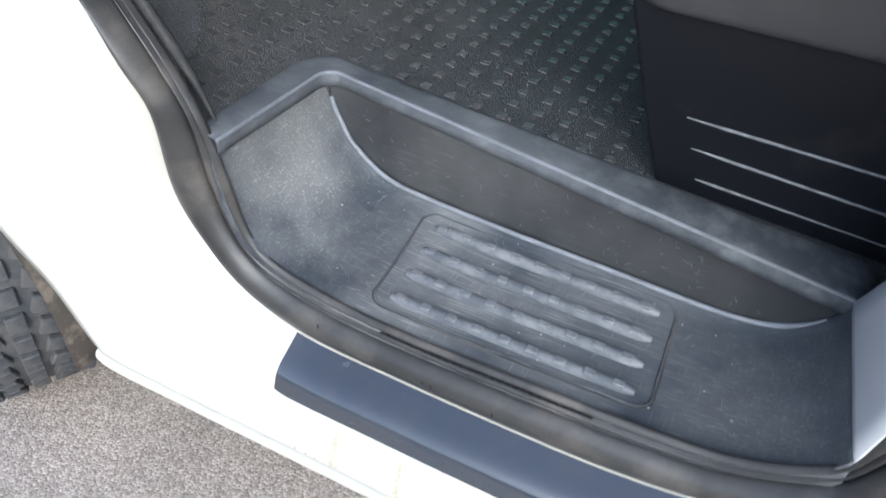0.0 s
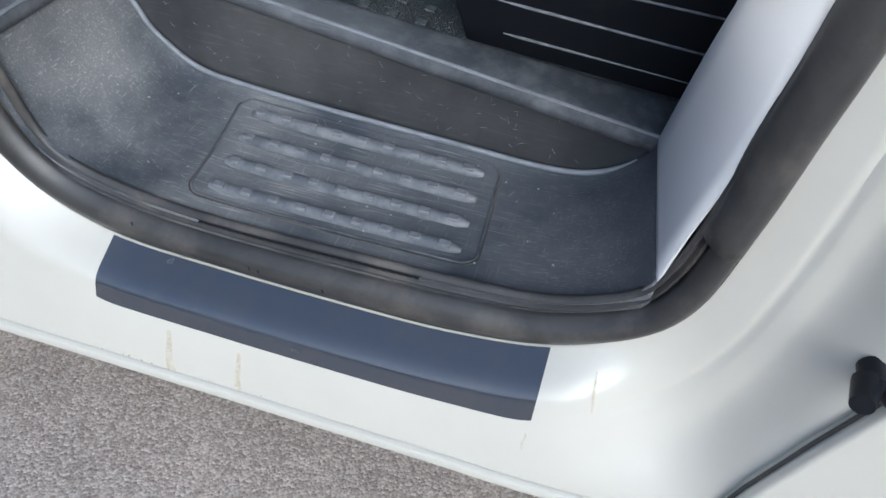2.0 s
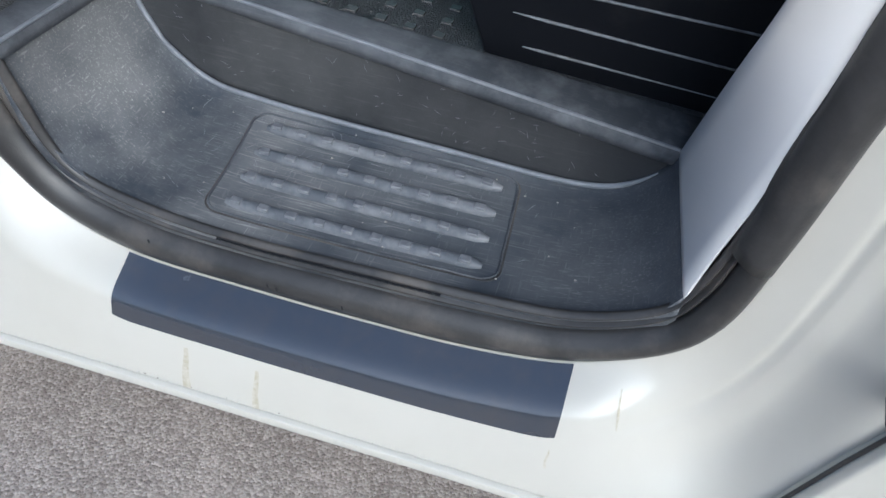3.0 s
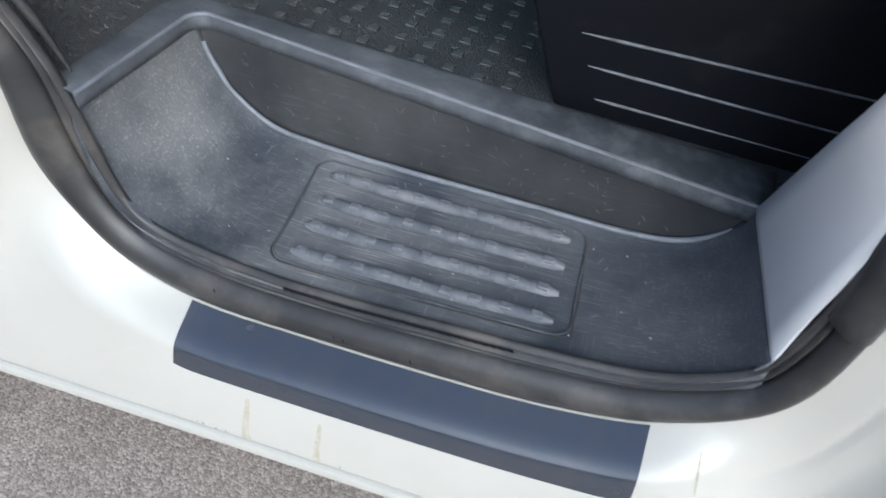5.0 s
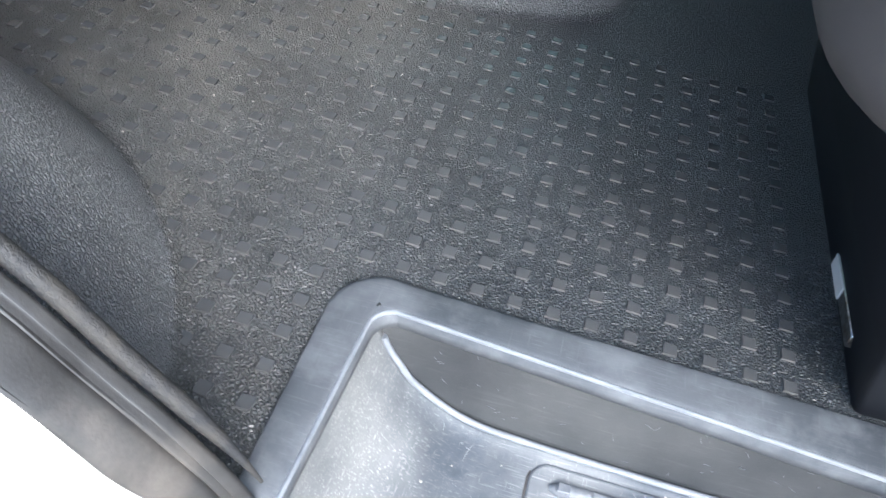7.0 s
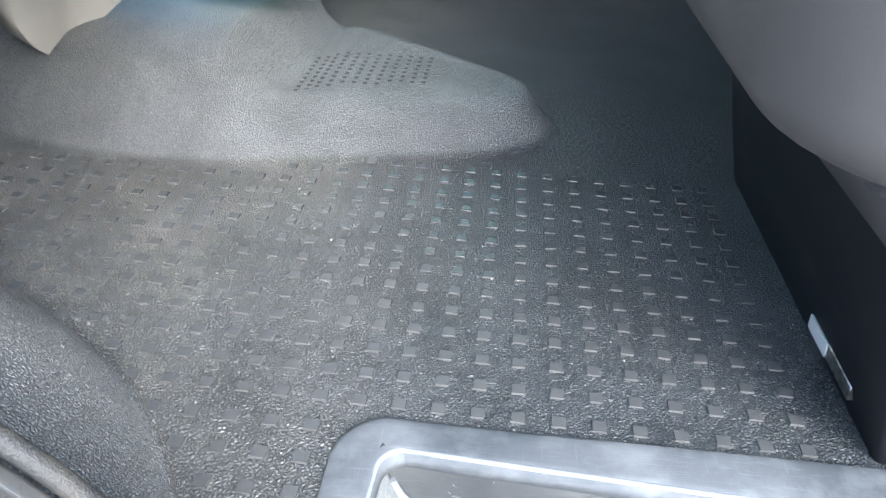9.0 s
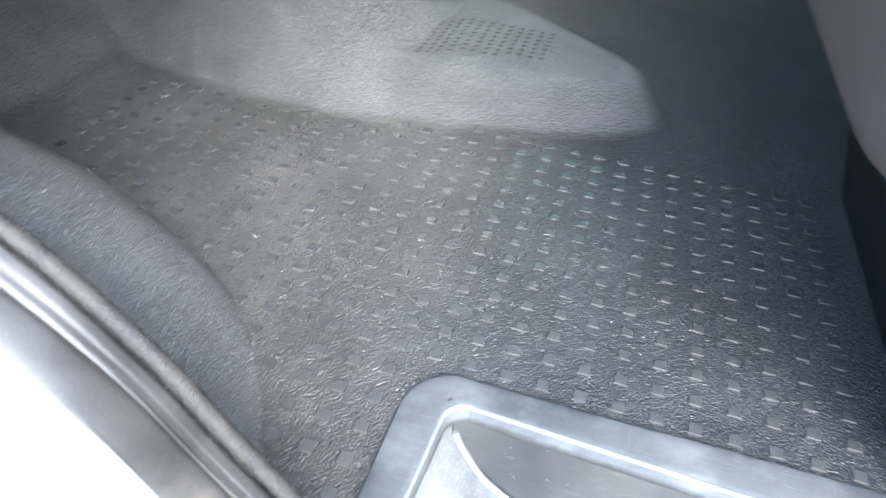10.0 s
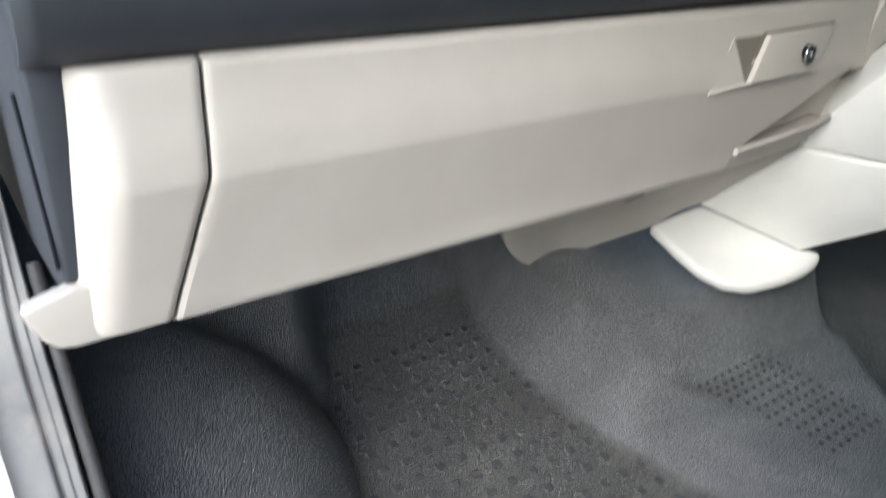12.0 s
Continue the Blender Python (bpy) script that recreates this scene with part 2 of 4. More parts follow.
def add_crease_shade(m, depth):
    """Darkens the colour in the creases of the grain, as shade that deepens its relief."""
    nt = m.node_tree
    b = nt.nodes["Principled BSDF"]
    base = b.inputs["Base Color"].links[0].from_socket
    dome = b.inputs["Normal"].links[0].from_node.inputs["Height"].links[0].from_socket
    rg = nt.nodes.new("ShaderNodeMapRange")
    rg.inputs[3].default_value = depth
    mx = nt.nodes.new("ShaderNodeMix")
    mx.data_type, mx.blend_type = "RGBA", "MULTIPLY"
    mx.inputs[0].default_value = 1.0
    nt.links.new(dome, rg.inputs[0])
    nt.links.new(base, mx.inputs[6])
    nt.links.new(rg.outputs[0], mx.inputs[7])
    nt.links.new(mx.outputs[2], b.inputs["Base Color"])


add_crease_shade(VINYL, 0.55)
add_stains(RUBBER, 22, 0.6)


def add_stones(m, scale):
    """Stones of many shades set in the surface."""
    nt = m.node_tree
    b = nt.nodes["Principled BSDF"]
    co = nt.nodes.new("ShaderNodeTexCoord")
    vo = nt.nodes.new("ShaderNodeTexVoronoi")
    vo.inputs["Scale"].default_value = scale
    vo.inputs["Randomness"].default_value = 1.0
    big = nt.nodes.new("ShaderNodeTexNoise")
    big.inputs["Scale"].default_value = 7
    big.inputs["Detail"].default_value = 6
    sep = nt.nodes.new("ShaderNodeSeparateColor")
    ramp_node = nt.nodes.new("ShaderNodeValToRGB")
    e = ramp_node.color_ramp.elements
    e[0].color, e[1].color = (0.27, 0.226, 0.190, 1), (0.58, 0.515, 0.455, 1)
    mid = ramp_node.color_ramp.elements.new(0.6)
    mid.color = (0.42, 0.362, 0.312, 1)
    mix = nt.nodes.new("ShaderNodeMix")
    mix.data_type, mix.blend_type = "RGBA", "MULTIPLY"
    mix.inputs[0].default_value = 0.5
    tone = nt.nodes.new("ShaderNodeMapRange")
    tone.inputs[1].default_value, tone.inputs[2].default_value, tone.inputs[3].default_value, tone.inputs[4].default_value = 0.3, 0.7, 0.72, 1.25
    bp = nt.nodes.new("ShaderNodeBump")
    bp.inputs["Strength"].default_value, bp.inputs["Distance"].default_value = 0.6, 0.003
    bp.invert = True
    for a, c in ((co.outputs["Object"], vo.inputs["Vector"]), (co.outputs["Object"], big.inputs["Vector"]), (vo.outputs["Color"], sep.inputs[0]), (sep.outputs[0], ramp_node.inputs[0]),
                 (ramp_node.outputs[0], mix.inputs[6]), (big.outputs["Fac"], tone.inputs[0]), (tone.outputs[0], mix.inputs[7]), (mix.outputs[2], b.inputs["Base Color"]),
                 (vo.outputs["Distance"], bp.inputs["Height"]), (bp.outputs[0], b.inputs["Normal"])):
        nt.links.new(a, c)


add_stones(ASPHALT, 260)


def glass(name, colour):
    m = bpy.data.materials.new(name)
    m.use_nodes = True
    gn = m.node_tree
    gn.nodes.remove(gn.nodes["Principled BSDF"])
    tr = gn.nodes.new("ShaderNodeBsdfTransparent")
    tr.inputs[0].default_value = (*colour, 1)
    gl = gn.nodes.new("ShaderNodeBsdfGlossy")
    gl.inputs["Roughness"].default_value = 0.02
    ms = gn.nodes.new("ShaderNodeMixShader")
    ms.inputs[0].default_value = 0.06
    gn.links.new(tr.outputs[0], ms.inputs[1])
    gn.links.new(gl.outputs[0], ms.inputs[2])
    gn.links.new(ms.outputs[0], gn.nodes["Material Output"].inputs[0])
    return m


GLASS = glass("tinted_windscreen", (0.80, 0.90, 0.87))
SIDE_GLASS = glass("green_tinted_glass", (0.90, 0.98, 0.74))


# ---- mesh helpers ----
def part(name, bm, mat, parent=None, label="", solid=0.0, offset=-1.0, angle=38, face=None):
    """Links a mesh as one part. face: the way in which the outer side of an open sheet looks."""
    bmesh.ops.recalc_face_normals(bm, faces=bm.faces)
    if face and sum((f.normal * f.calc_area() for f in bm.faces), Vector()).dot(Vector(face)) < 0:
        bmesh.ops.reverse_faces(bm, faces=bm.faces)
    me = bpy.data.meshes.new(name)
    bm.to_mesh(me)
    bm.free()
    me.materials.append(mat)
    me.shade_smooth()
    me.set_sharp_from_angle(angle=radians(angle))
    ob = new(name, me)
    if parent:
        ob.parent = parent
    if solid:
        md = ob.modifiers.new("thickness", "SOLIDIFY")
        md.thickness, md.offset = solid, offset
    if label:
        tagged(ob, label=label)
    return ob


def thing(name, label, category, at=(0, 0, 0), group="", kind=""):
    ob = new(name)
    ob.location = at
    ob.empty_display_size = 0.05
    return tagged(ob, label, category, group, kind)


def smooth(a, b, x):
    t = min(1.0, max(0.0, (x - a) / (b - a)))
    return t * t * (3 - 2 * t)


def curve(points, n):
    """n points, evenly spread, on a smooth curve through the points."""
    p = [Vector(q) for q in points]
    p = [2 * p[0] - p[1]] + p + [2 * p[-1] - p[-2]]
    fine = []
    for i in range(1, len(p) - 2):
        a, b, c, d = p[i - 1 : i + 3]
        for k in range(16):
            t = k / 16
            fine.append(0.5 * (2 * b + (c - a) * t + (2 * a - 5 * b + 4 * c - d) * t * t + (3 * b - a - 3 * c + d) * t ** 3))
    fine.append(p[-2])
    run = [0.0]
    for a, b in zip(fine, fine[1:]):
        run.append(run[-1] + (b - a).length)
    out, j = [], 0
    for k in range(n):
        s = run[-1] * k / (n - 1)
        while j < len(run) - 2 and run[j + 1] < s:
            j += 1
        t = (s - run[j]) / max(run[j + 1] - run[j], 1e-9)
        out.append(fine[j].lerp(fine[j + 1], t))
    return out


def steps(points, n):
    """The points of a smooth curve, n steps between each two given points."""
    p = [Vector(q) for q in points]
    p = [2 * p[0] - p[1]] + p + [2 * p[-1] - p[-2]]
    out = []
    for i in range(1, len(p) - 2):
        a, b, c, d = p[i - 1 : i + 3]
        for k in range(n):
            t = k / n
            out.append(0.5 * (2 * b + (c - a) * t + (2 * a - 5 * b + 4 * c - d) * t * t + (3 * b - a - 3 * c + d) * t ** 3))
    out.append(p[-2])
    return out


def ramp(pairs, x):
    if x <= pairs[0][0]:
        return pairs[0][1]
    for (a, p), (b, q) in zip(pairs, pairs[1:]):
        if x <= b:
            return p + (q - p) * (x - a) / (b - a)
    return pairs[-1][1]


def sheet(rows, closed=False, bm=None):
    """A surface through rows of points."""
    bm = bm or bmesh.new()
    vs = [[bm.verts.new(p) for p in row] for row in rows]
    for a, b in zip(vs, vs[1:]):
        n = len(a)
        for k in range(n if closed else n - 1):
            bm.faces.new((a[k], a[(k + 1) % n], b[(k + 1) % n], b[k]))
    return bm


def tube(path, radius, sides=10, bm=None, caps=True, flat=1.0):
    """A round bar along a path; radius may be a function of the way along it."""
    bm = bm or bmesh.new()
    path = [Vector(p) for p in path]
    rings = []
    side = None
    for i, p in enumerate(path):
        way = (path[min(i + 1, len(path) - 1)] - path[max(i - 1, 0)]).normalized()
        if side is None:
            side = way.orthogonal().normalized()
        side = (side - way * side.dot(way)).normalized()
        up = way.cross(side)
        r = radius(i / (len(path) - 1)) if callable(radius) else radius
        rings.append([bm.verts.new(p + r * (math.cos(t) * side + flat * math.sin(t) * up)) for t in [2 * math.pi * k / sides for k in range(sides)]])
    for a, b in zip(rings, rings[1:]):
        for k in range(sides):
            bm.faces.new((a[k], a[(k + 1) % sides], b[(k + 1) % sides], b[k]))
    if caps:
        bm.faces.new(rings[0][::-1])
        bm.faces.new(rings[-1])
    return bm


def box(lo, hi, bevel=0.0, segments=3, bm=None, matrix=None):
    own = bmesh.new()
    bmesh.ops.create_cube(own, size=1.0)
    for v in own.verts:
        v.co = Vector([l + (h - l) * (c + 0.5) for l, h, c in zip(lo, hi, v.co)])
    if bevel:
        bmesh.ops.bevel(own, geom=own.edges[:], offset=bevel, segments=segments, affect="EDGES", profile=0.5)
    if matrix:
        own.transform(matrix)
    if bm is None:
        return own
    me = bpy.data.meshes.new("piece")
    own.to_mesh(me)
    own.free()
    bm.from_mesh(me)
    bpy.data.meshes.remove(me)
    return bm


def prism(outline, push, bevel=0.0, segments=3):
    """A flat outline pushed along a vector, with its edges rounded."""
    bm = bmesh.new()
    a = [bm.verts.new(p) for p in outline]
    b = [bm.verts.new(Vector(p) + Vector(push)) for p in outline]
    bm.faces.new(a)
    bm.faces.new(b[::-1])
    for k in range(len(a)):
        bm.faces.new((a[k], b[k], b[(k + 1) % len(a)], a[(k + 1) % len(a)]))
    if bevel:
        bmesh.ops.recalc_face_normals(bm, faces=bm.faces)
        bmesh.ops.bevel(bm, geom=bm.edges[:], offset=bevel, segments=segments, affect="EDGES", profile=0.5)
    return bm


# ---- ground ----
bm = bmesh.new()
rings = [0.0, 1.5, 4, 12, 50, 300, 3000]
rows = [[(r * math.cos(a), r * math.sin(a), 0.0) for a in [2 * math.pi * k / 48 for k in range(48)]] for r in rings[1:]]
sheet(rows, closed=True, bm=bm)
hub = bm.verts.new((0, 0, 0))
bm.verts.ensure_lookup_table()
for k in range(48):
    bm.faces.new((hub, bm.verts[k], bm.verts[(k + 1) % 48]))
tagged(part("ground", bm, ASPHALT), "grey-brown coarse asphalt ground under the parked van", "ground", kind="structure")

# the dark line of trees round the yard, far off on every side
bm = bmesh.new()
random.seed(4)
crest = [2.8 + 0.9 * math.sin(3 * a) + 0.8 * math.sin(11 * a + 1) + random.uniform(-0.3, 0.3) for a in [2 * math.pi * k / 180 for k in range(180)]]
sheet([[(18 * math.cos(2 * math.pi * k / 180), 18 * math.sin(2 * math.pi * k / 180), z * crest[k]) for k in range(180)] for z in (0.0, 0.25, 0.5, 0.75, 1.0)], closed=True, bm=bm)
tagged(part("backdrop", bm, LEAVES, solid=0.2), "dark line of trees round the yard", "backdrop", kind="structure")

# ---- the van's outer body ----
van = thing("van", "white van with its front door open, parked on asphalt", "van")

# The opening's edge: inner and outer line of the rubber seal (x, z, and y where it stands out), and the body's outer rim (x, y, z) beside them.
EDGE_LINES = [
    ((0.268, 1.25), (0.304, 1.25), (0.372, 0.450, 1.25)),
    ((0.261, 0.85), (0.296, 0.85), (0.372, 0.450, 0.85)),
    ((0.2515, 0.70), (0.284, 0.705), (0.370, 0.447, 0.705)),
    ((0.246, 0.636), (0.276, 0.635), (0.366, 0.446, 0.60)),
    ((0.237, 0.590), (0.263, 0.563), (0.350, 0.446, 0.50)),
    ((0.219, 0.556), (0.232, 0.520), (0.31, 0.444, 0.395)),
    ((0.165, 0.5295), (0.170, 0.486), (0.20, 0.440, 0.380)),
    ((0.099, 0.521), (0.090, 0.4705), (0.10, 0.440, 0.379)),
    ((0.002, 0.5165), (-0.003, 0.4665), (0.0, 0.440, 0.378)),
    ((-0.094, 0.5135), (-0.105, 0.4665), (-0.11, 0.440, 0.377)),
    ((-0.172, 0.5175), (-0.205, 0.471), (-0.225, 0.440, 0.375)),
    ((-0.236, 0.531), (-0.272, 0.496), (-0.34, 0.440, 0.373)),
    ((-0.267, 0.556), (-0.312, 0.537), (-0.41, 0.439, 0.375)),
    ((-0.2835, 0.603), (-0.340, 0.585), (-0.43, 0.438, 0.392)),
    ((-0.300, 0.660), (-0.339, 0.668, 0.492), (-0.47, 0.440, 0.45)),
    ((-0.324, 0.703), (-0.350, 0.711, 0.479), (-0.51, 0.440, 0.49)),
    ((-0.356, 0.745), (-0.372, 0.755, 0.4745), (-0.55, 0.440, 0.535)),
    ((-0.386, 0.788), (-0.397, 0.787, 0.4745), (-0.60, 0.440, 0.575)),
    ((-0.430, 0.835), (-0.440, 0.818, 0.4745), (-0.66, 0.440, 0.61)),
    ((-0.500, 0.893), (-0.510, 0.868, 0.470), (-0.74, 0.440, 0.64)),
    ((-0.573, 0.967), (-0.588, 0.940, 0.470), (-0.95, 0.440, 0.64)),
    ((-0.610, 1.100), (-0.680, 1.100), (-1.05, 0.460, 0.95)),
    ((-0.560, 1.350), (-0.630, 1.380), (-0.85, 0.470, 1.35)),
    ((-0.420, 1.660), (-0.460, 1.700), (-0.55, 0.500, 1.78)),
    ((0.000, 1.700), (0.000, 1.740), (0.00, 0.500, 1.82)),
    ((0.240, 1.640), (0.270, 1.670), (0.33, 0.480, 1.80)),
    ((0.268, 1.500), (0.304, 1.500), (0.372, 0.450, 1.50)),
]
inner = steps([(a[0], 0.508, a[1]) for a, b, c in EDGE_LINES], 5)
outer = steps([(b[0], b[2] if len(b) > 2 else 0.501, b[1]) for a, b, c in EDGE_LINES], 5)
rim = steps([c for a, b, c in EDGE_LINES], 5)

def sill(v):
    """How far in the sill's face stands, from its upper edge (0) to its foot (1)."""
    def bent(w):
        return 1 - 0.66 * w / 0.14 if w < 0.14 else 0.34 * max(0.0, 1 - (w - 0.14) / 0.86) ** 1.2

    return sum(bent(max(0.0, v + 0.02 * k)) for k in range(-5, 6)) / 11


rows = []
for k, (s, r) in enumerate(zip(outer, rim)):
    low = smooth(-0.36, -0.26, s.x) * (1 - smooth(0.19, 0.27, s.x)) * (1 - smooth(0.6, 0.8, s.z))
    row = []
    post = smooth(0.17, 0.26, s.x) * (1 - smooth(1.3, 1.5, s.z))
    for j in range(41):
        v = (j / 40) ** 1.4
        p = s.lerp(r, v)
        fold = 0.90 - 0.30 * v / 0.55 if v < 0.55 else 0.60 * (1 - smooth(0.52, 0.95, v)) + 0.0
        fold += 0.035 * math.exp(-((v - 0.33) / 0.035) ** 2)
        plain = (1 - v) ** 1.5 * 0.85 + 0.15 * (1 - v)
        g = low * sill(v) + (1 - low) * plain
        g += (fold - g) * post
        p.y = r.y + (s.y + 0.004 - r.y) * g
        row.append(p)
    rows.append(row)
rows.append([p.copy() for p in rows[0]])
side_rows = rows
part("body_side", sheet(rows), WHITE, van, "white painted sill and door frame", solid=0.0015, offset=0)

# flange under the sill
flange = []
for r in rim:
    if r.z < 0.390 and r.x < 0.33:
        flange.append([(r.x, r.y + 0.001, r.z + 0.002), (r.x, r.y - 0.004, r.z - 0.001), (r.x, r.y - 0.0055, r.z - 0.005), (r.x, r.y - 0.004, r.z - 0.010),
                       (r.x, r.y + 0.004, r.z - 0.012)])
part("sill_flange", sheet(flange), WHITE, van, solid=0.0012, offset=0)


def split(p):
    """Where the seal's inner lip ends and its round body begins."""
    return 0.30


def seal_rows(v0, v1, n, bulge, first=0, last=None, ridges=0.0):
    rows = []
    for a, b in list(zip(inner, outer))[first:last]:
        row = []
        w0, w1 = (f(a) if callable(f) else f for f in (v0, v1))
        for j in range(n):
            w = j / (n - 1)
            p = a.lerp(b, w0 + (w1 - w0) * w)
            p.y -= bulge * (1 - 0.6 * smooth(-0.30, -0.36, a.x)) * math.sin(math.pi * w) ** 0.6 * (1 - ridges * 0.75 * math.exp(-((w - 0.5) / 0.12) ** 2))
            row.append(p)
        rows.append(row)
    return rows


part("door_seal", sheet(seal_rows(split, 1.0, 13, 0.014)), RUBBER, van, "black rubber door seal with dusty wear", solid=0.002, face=(0, -1, 0))
part("seal_lip", sheet(seal_rows(-0.03, lambda p: split(p) + 0.03, 17, 0.006, ridges=1.0)), RUBBER, van, "thin inner lip of the door seal", solid=0.002, face=(0, -1, 0))
part("upper_seal", sheet(seal_rows(-0.02, 1.04, 11, 0.017, 0, 17)), RUBBER, van, "thicker upper length of the door seal", solid=0.002, face=(0, -1, 0))

# crimped cord pressed into the groove of the seal
line = [a.lerp(b, 0.06) + Vector((0, -0.0078, 0.0005)) for a, b in zip(inner, outer) if -0.14 < a.x < 0.08 and a.z < 0.53]
cord = bmesh.new()
fine = curve(line, 240)
for phase in (0.0, math.pi):
    strand = [p + Vector((0, 0.0007 * math.sin(0.9 * k + phase), 0.0007 * math.cos(0.9 * k + phase))) for k, p in enumerate(fine)]
    tube(strand, 0.0006, 5, cord)
part("crimped_cord", cord, GLOSS, van, "thin crimped cord in the seal's groove")
for x, z in ((-0.080, 0.488), (-0.072, 0.487), (-0.015, 0.486), (-0.185, 0.502)):
    part("seal_nick", tube([(x, 0.4875, z), (x + 0.0012, 0.4868, z - 0.003)], 0.0007, 6), GLOSS, van)

# rear side: door panel, gap, rubber stop
rear = [(0.318, 0.40), (0.331, 0.462), (0.350, 0.53), (0.372, 0.60), (0.388, 0.72), (0.392, 1.8), (2.38, 1.8), (2.38, 0.40)]
part("rear_door", prism([(x, 0.428, z) for x, z in rear], (0, 0.03, 0), 0.004), WHITE, van, "white rear side door panel")
gap = [(x - 0.001, 0.4385, z + 0.001) for x, z in rear[:6]]
part("door_gap", tube(gap, 0.0016, 8), RUBBER, van, "dark gap round the rear door")
stop = thing("door_stop", "black rubber door stop on the white pillar", "door stop", (0.355, 0.446, 0.602))
part("base", tube([(0, 0.004, 0), (0, -0.014, 0)], 0.009, 14), GLOSS, stop)
part("plunger", tube([(-0.004, -0.010, 0), (-0.010, -0.030, 0.002)], lambda t: 0.009 - 0.002 * t, 14), GLOSS, stop)
part("collar", tube([(0.006, -0.002, -0.002), (0.020, -0.016, -0.004)], 0.010, 14), GLOSS, stop)

# pale inner face of the rear pillar
near = steps([(0.2150, 0.645, 0.594), (0.2154, 0.600, 0.653), (0.2160, 0.553, 0.716), (0.2164, 0.512, 0.771), (0.2172, 0.470, 0.828), (0.2185, 0.455, 0.850), (0.222, 0.452, 1.1), (0.222, 0.452, 1.7)], 8)
side = steps([(0.2325, 0.505, 0.572), (0.2395, 0.507, 0.612), (0.2520, 0.507, 0.680), (0.2580, 0.506, 0.760), (0.2640, 0.505, 0.840), (0.268, 0.504, 1.1), (0.270, 0.504, 1.7)], 8)
part("pillar_panel", sheet([[a.lerp(b, k / 6) for k in range(7)] for a, b in zip(near, side)]), TRIM, van, "pale grey painted inner pillar face", solid=0.002, face=(-1, 0, 0), angle=80)

# wheel with knobbly tyre, and its dirty arch liner
wheel = part("wheel", tube([(0, -0.06, 0), (0, 0.08, 0)], 0.17, 40), METAL, van, "front wheel with a knobbly tyre, steered outwards")
wheel.matrix_basis = Matrix.Translation((-0.875, 0.605, 0.28)) @ Matrix.Rotation(radians(-28), 4, "Z")
prof = [(-0.075, 0.17), (-0.078, 0.21), (-0.076, 0.245), (-0.067, 0.262), (-0.05, 0.268), (0, 0.27), (0.05, 0.268), (0.067, 0.262), (0.076, 0.245), (0.078, 0.21), (0.075, 0.17)]
part("tyre", sheet([[(r * math.cos(a), y, r * math.sin(a)) for y, r in prof] for a in [2 * math.pi * k / 64 for k in range(65)]]), TYRE, wheel,
     "black tyre with mud on it")
block = bmesh.new()
box((-0.004, -0.0115, -0.013), (0.010, 0.0115, 0.013), 0.0015, 1, block)
block_me = bpy.data.meshes.new("tread_block")
block.to_mesh(block_me)
block.free()
block_me.materials.append(TYRE)
for k in range(44):
    for n, (y, turn) in enumerate(((-0.063, 0.0), (-0.034, 0.35), (0.0, 0.0), (0.034, -0.35), (0.063, 0.0))):
        a = 2 * math.pi * (k + 0.5 * (n % 2)) / 44
        ob = new("tread_block", block_me)
        ob.matrix_basis = Matrix.Rotation(-a, 4, "Y") @ Matrix.Translation((0.268, y, 0)) @ Matrix.Rotation(turn, 4, "X")
        ob.parent = wheel
for x, y in ((-0.89, 1.76), (1.75, 0.57), (1.75, 1.76)):
    other = part("wheel", tube([(0, -0.06, 0), (0, 0.08, 0)], 0.17, 32), METAL, van)
    other.matrix_basis = Matrix.Translation((x, y, 0.28))
    part("tyre", sheet([[(r * 1.03 * math.cos(a), y2, r * 1.03 * math.sin(a)) for y2, r in prof] for a in [2 * math.pi * k / 48 for k in range(49)]]), TYRE, other)
liner = [[(-0.89 + 0.36 * math.cos(a), y, 0.28 + 0.36 * math.sin(a)) for y in (0.47, 0.52, 0.58, 0.66, 0.78, 0.92)] for a in [radians(-4 + 5 * k) for k in range(38)]]
part("arch_liner", sheet(liner), MUD, van, "mud-caked wheel arch liner", solid=0.004)

# glossy black protective film along the sill
def on_sill(x, v, lift=0.0012):
    """A point on the sill, v from its upper edge (0) to its foot (1)."""
    run = []
    for row in side_rows:
        if row[0].z > 0.53 or row[0].x > 0.26:
            continue
        u = 40 * v ** (1 / 1.4)
        k = min(39, int(u))
        run.append(row[k].lerp(row[k + 1], u - k))
    run.sort(key=lambda p: p.x)
    for a, b in zip(run, run[1:]):
        if x <= b.x:
            p = a.lerp(b, (x - a.x) / max(b.x - a.x, 1e-6))
            break
    else:
        p = run[-1].copy()
    up = max(0.0, 1 - v / 0.3)
    return p + Vector((0, -lift, lift * up))


film = []
for k in range(61):
    x = -0.2125 + 0.386 * k / 60
    e = min(k, 60 - k)
    trim = (0.02, 0.008, 0.003)[e] if e < 3 else 0.0
    film.append([on_sill(x, 0.01 + (0.39 - trim) * j / 12, 0.0014) for j in range(13)])
part("scuff_plate", sheet(film), FILM, van, "black satin scuff strip stuck on the white sill", face=(0, -1, 1))

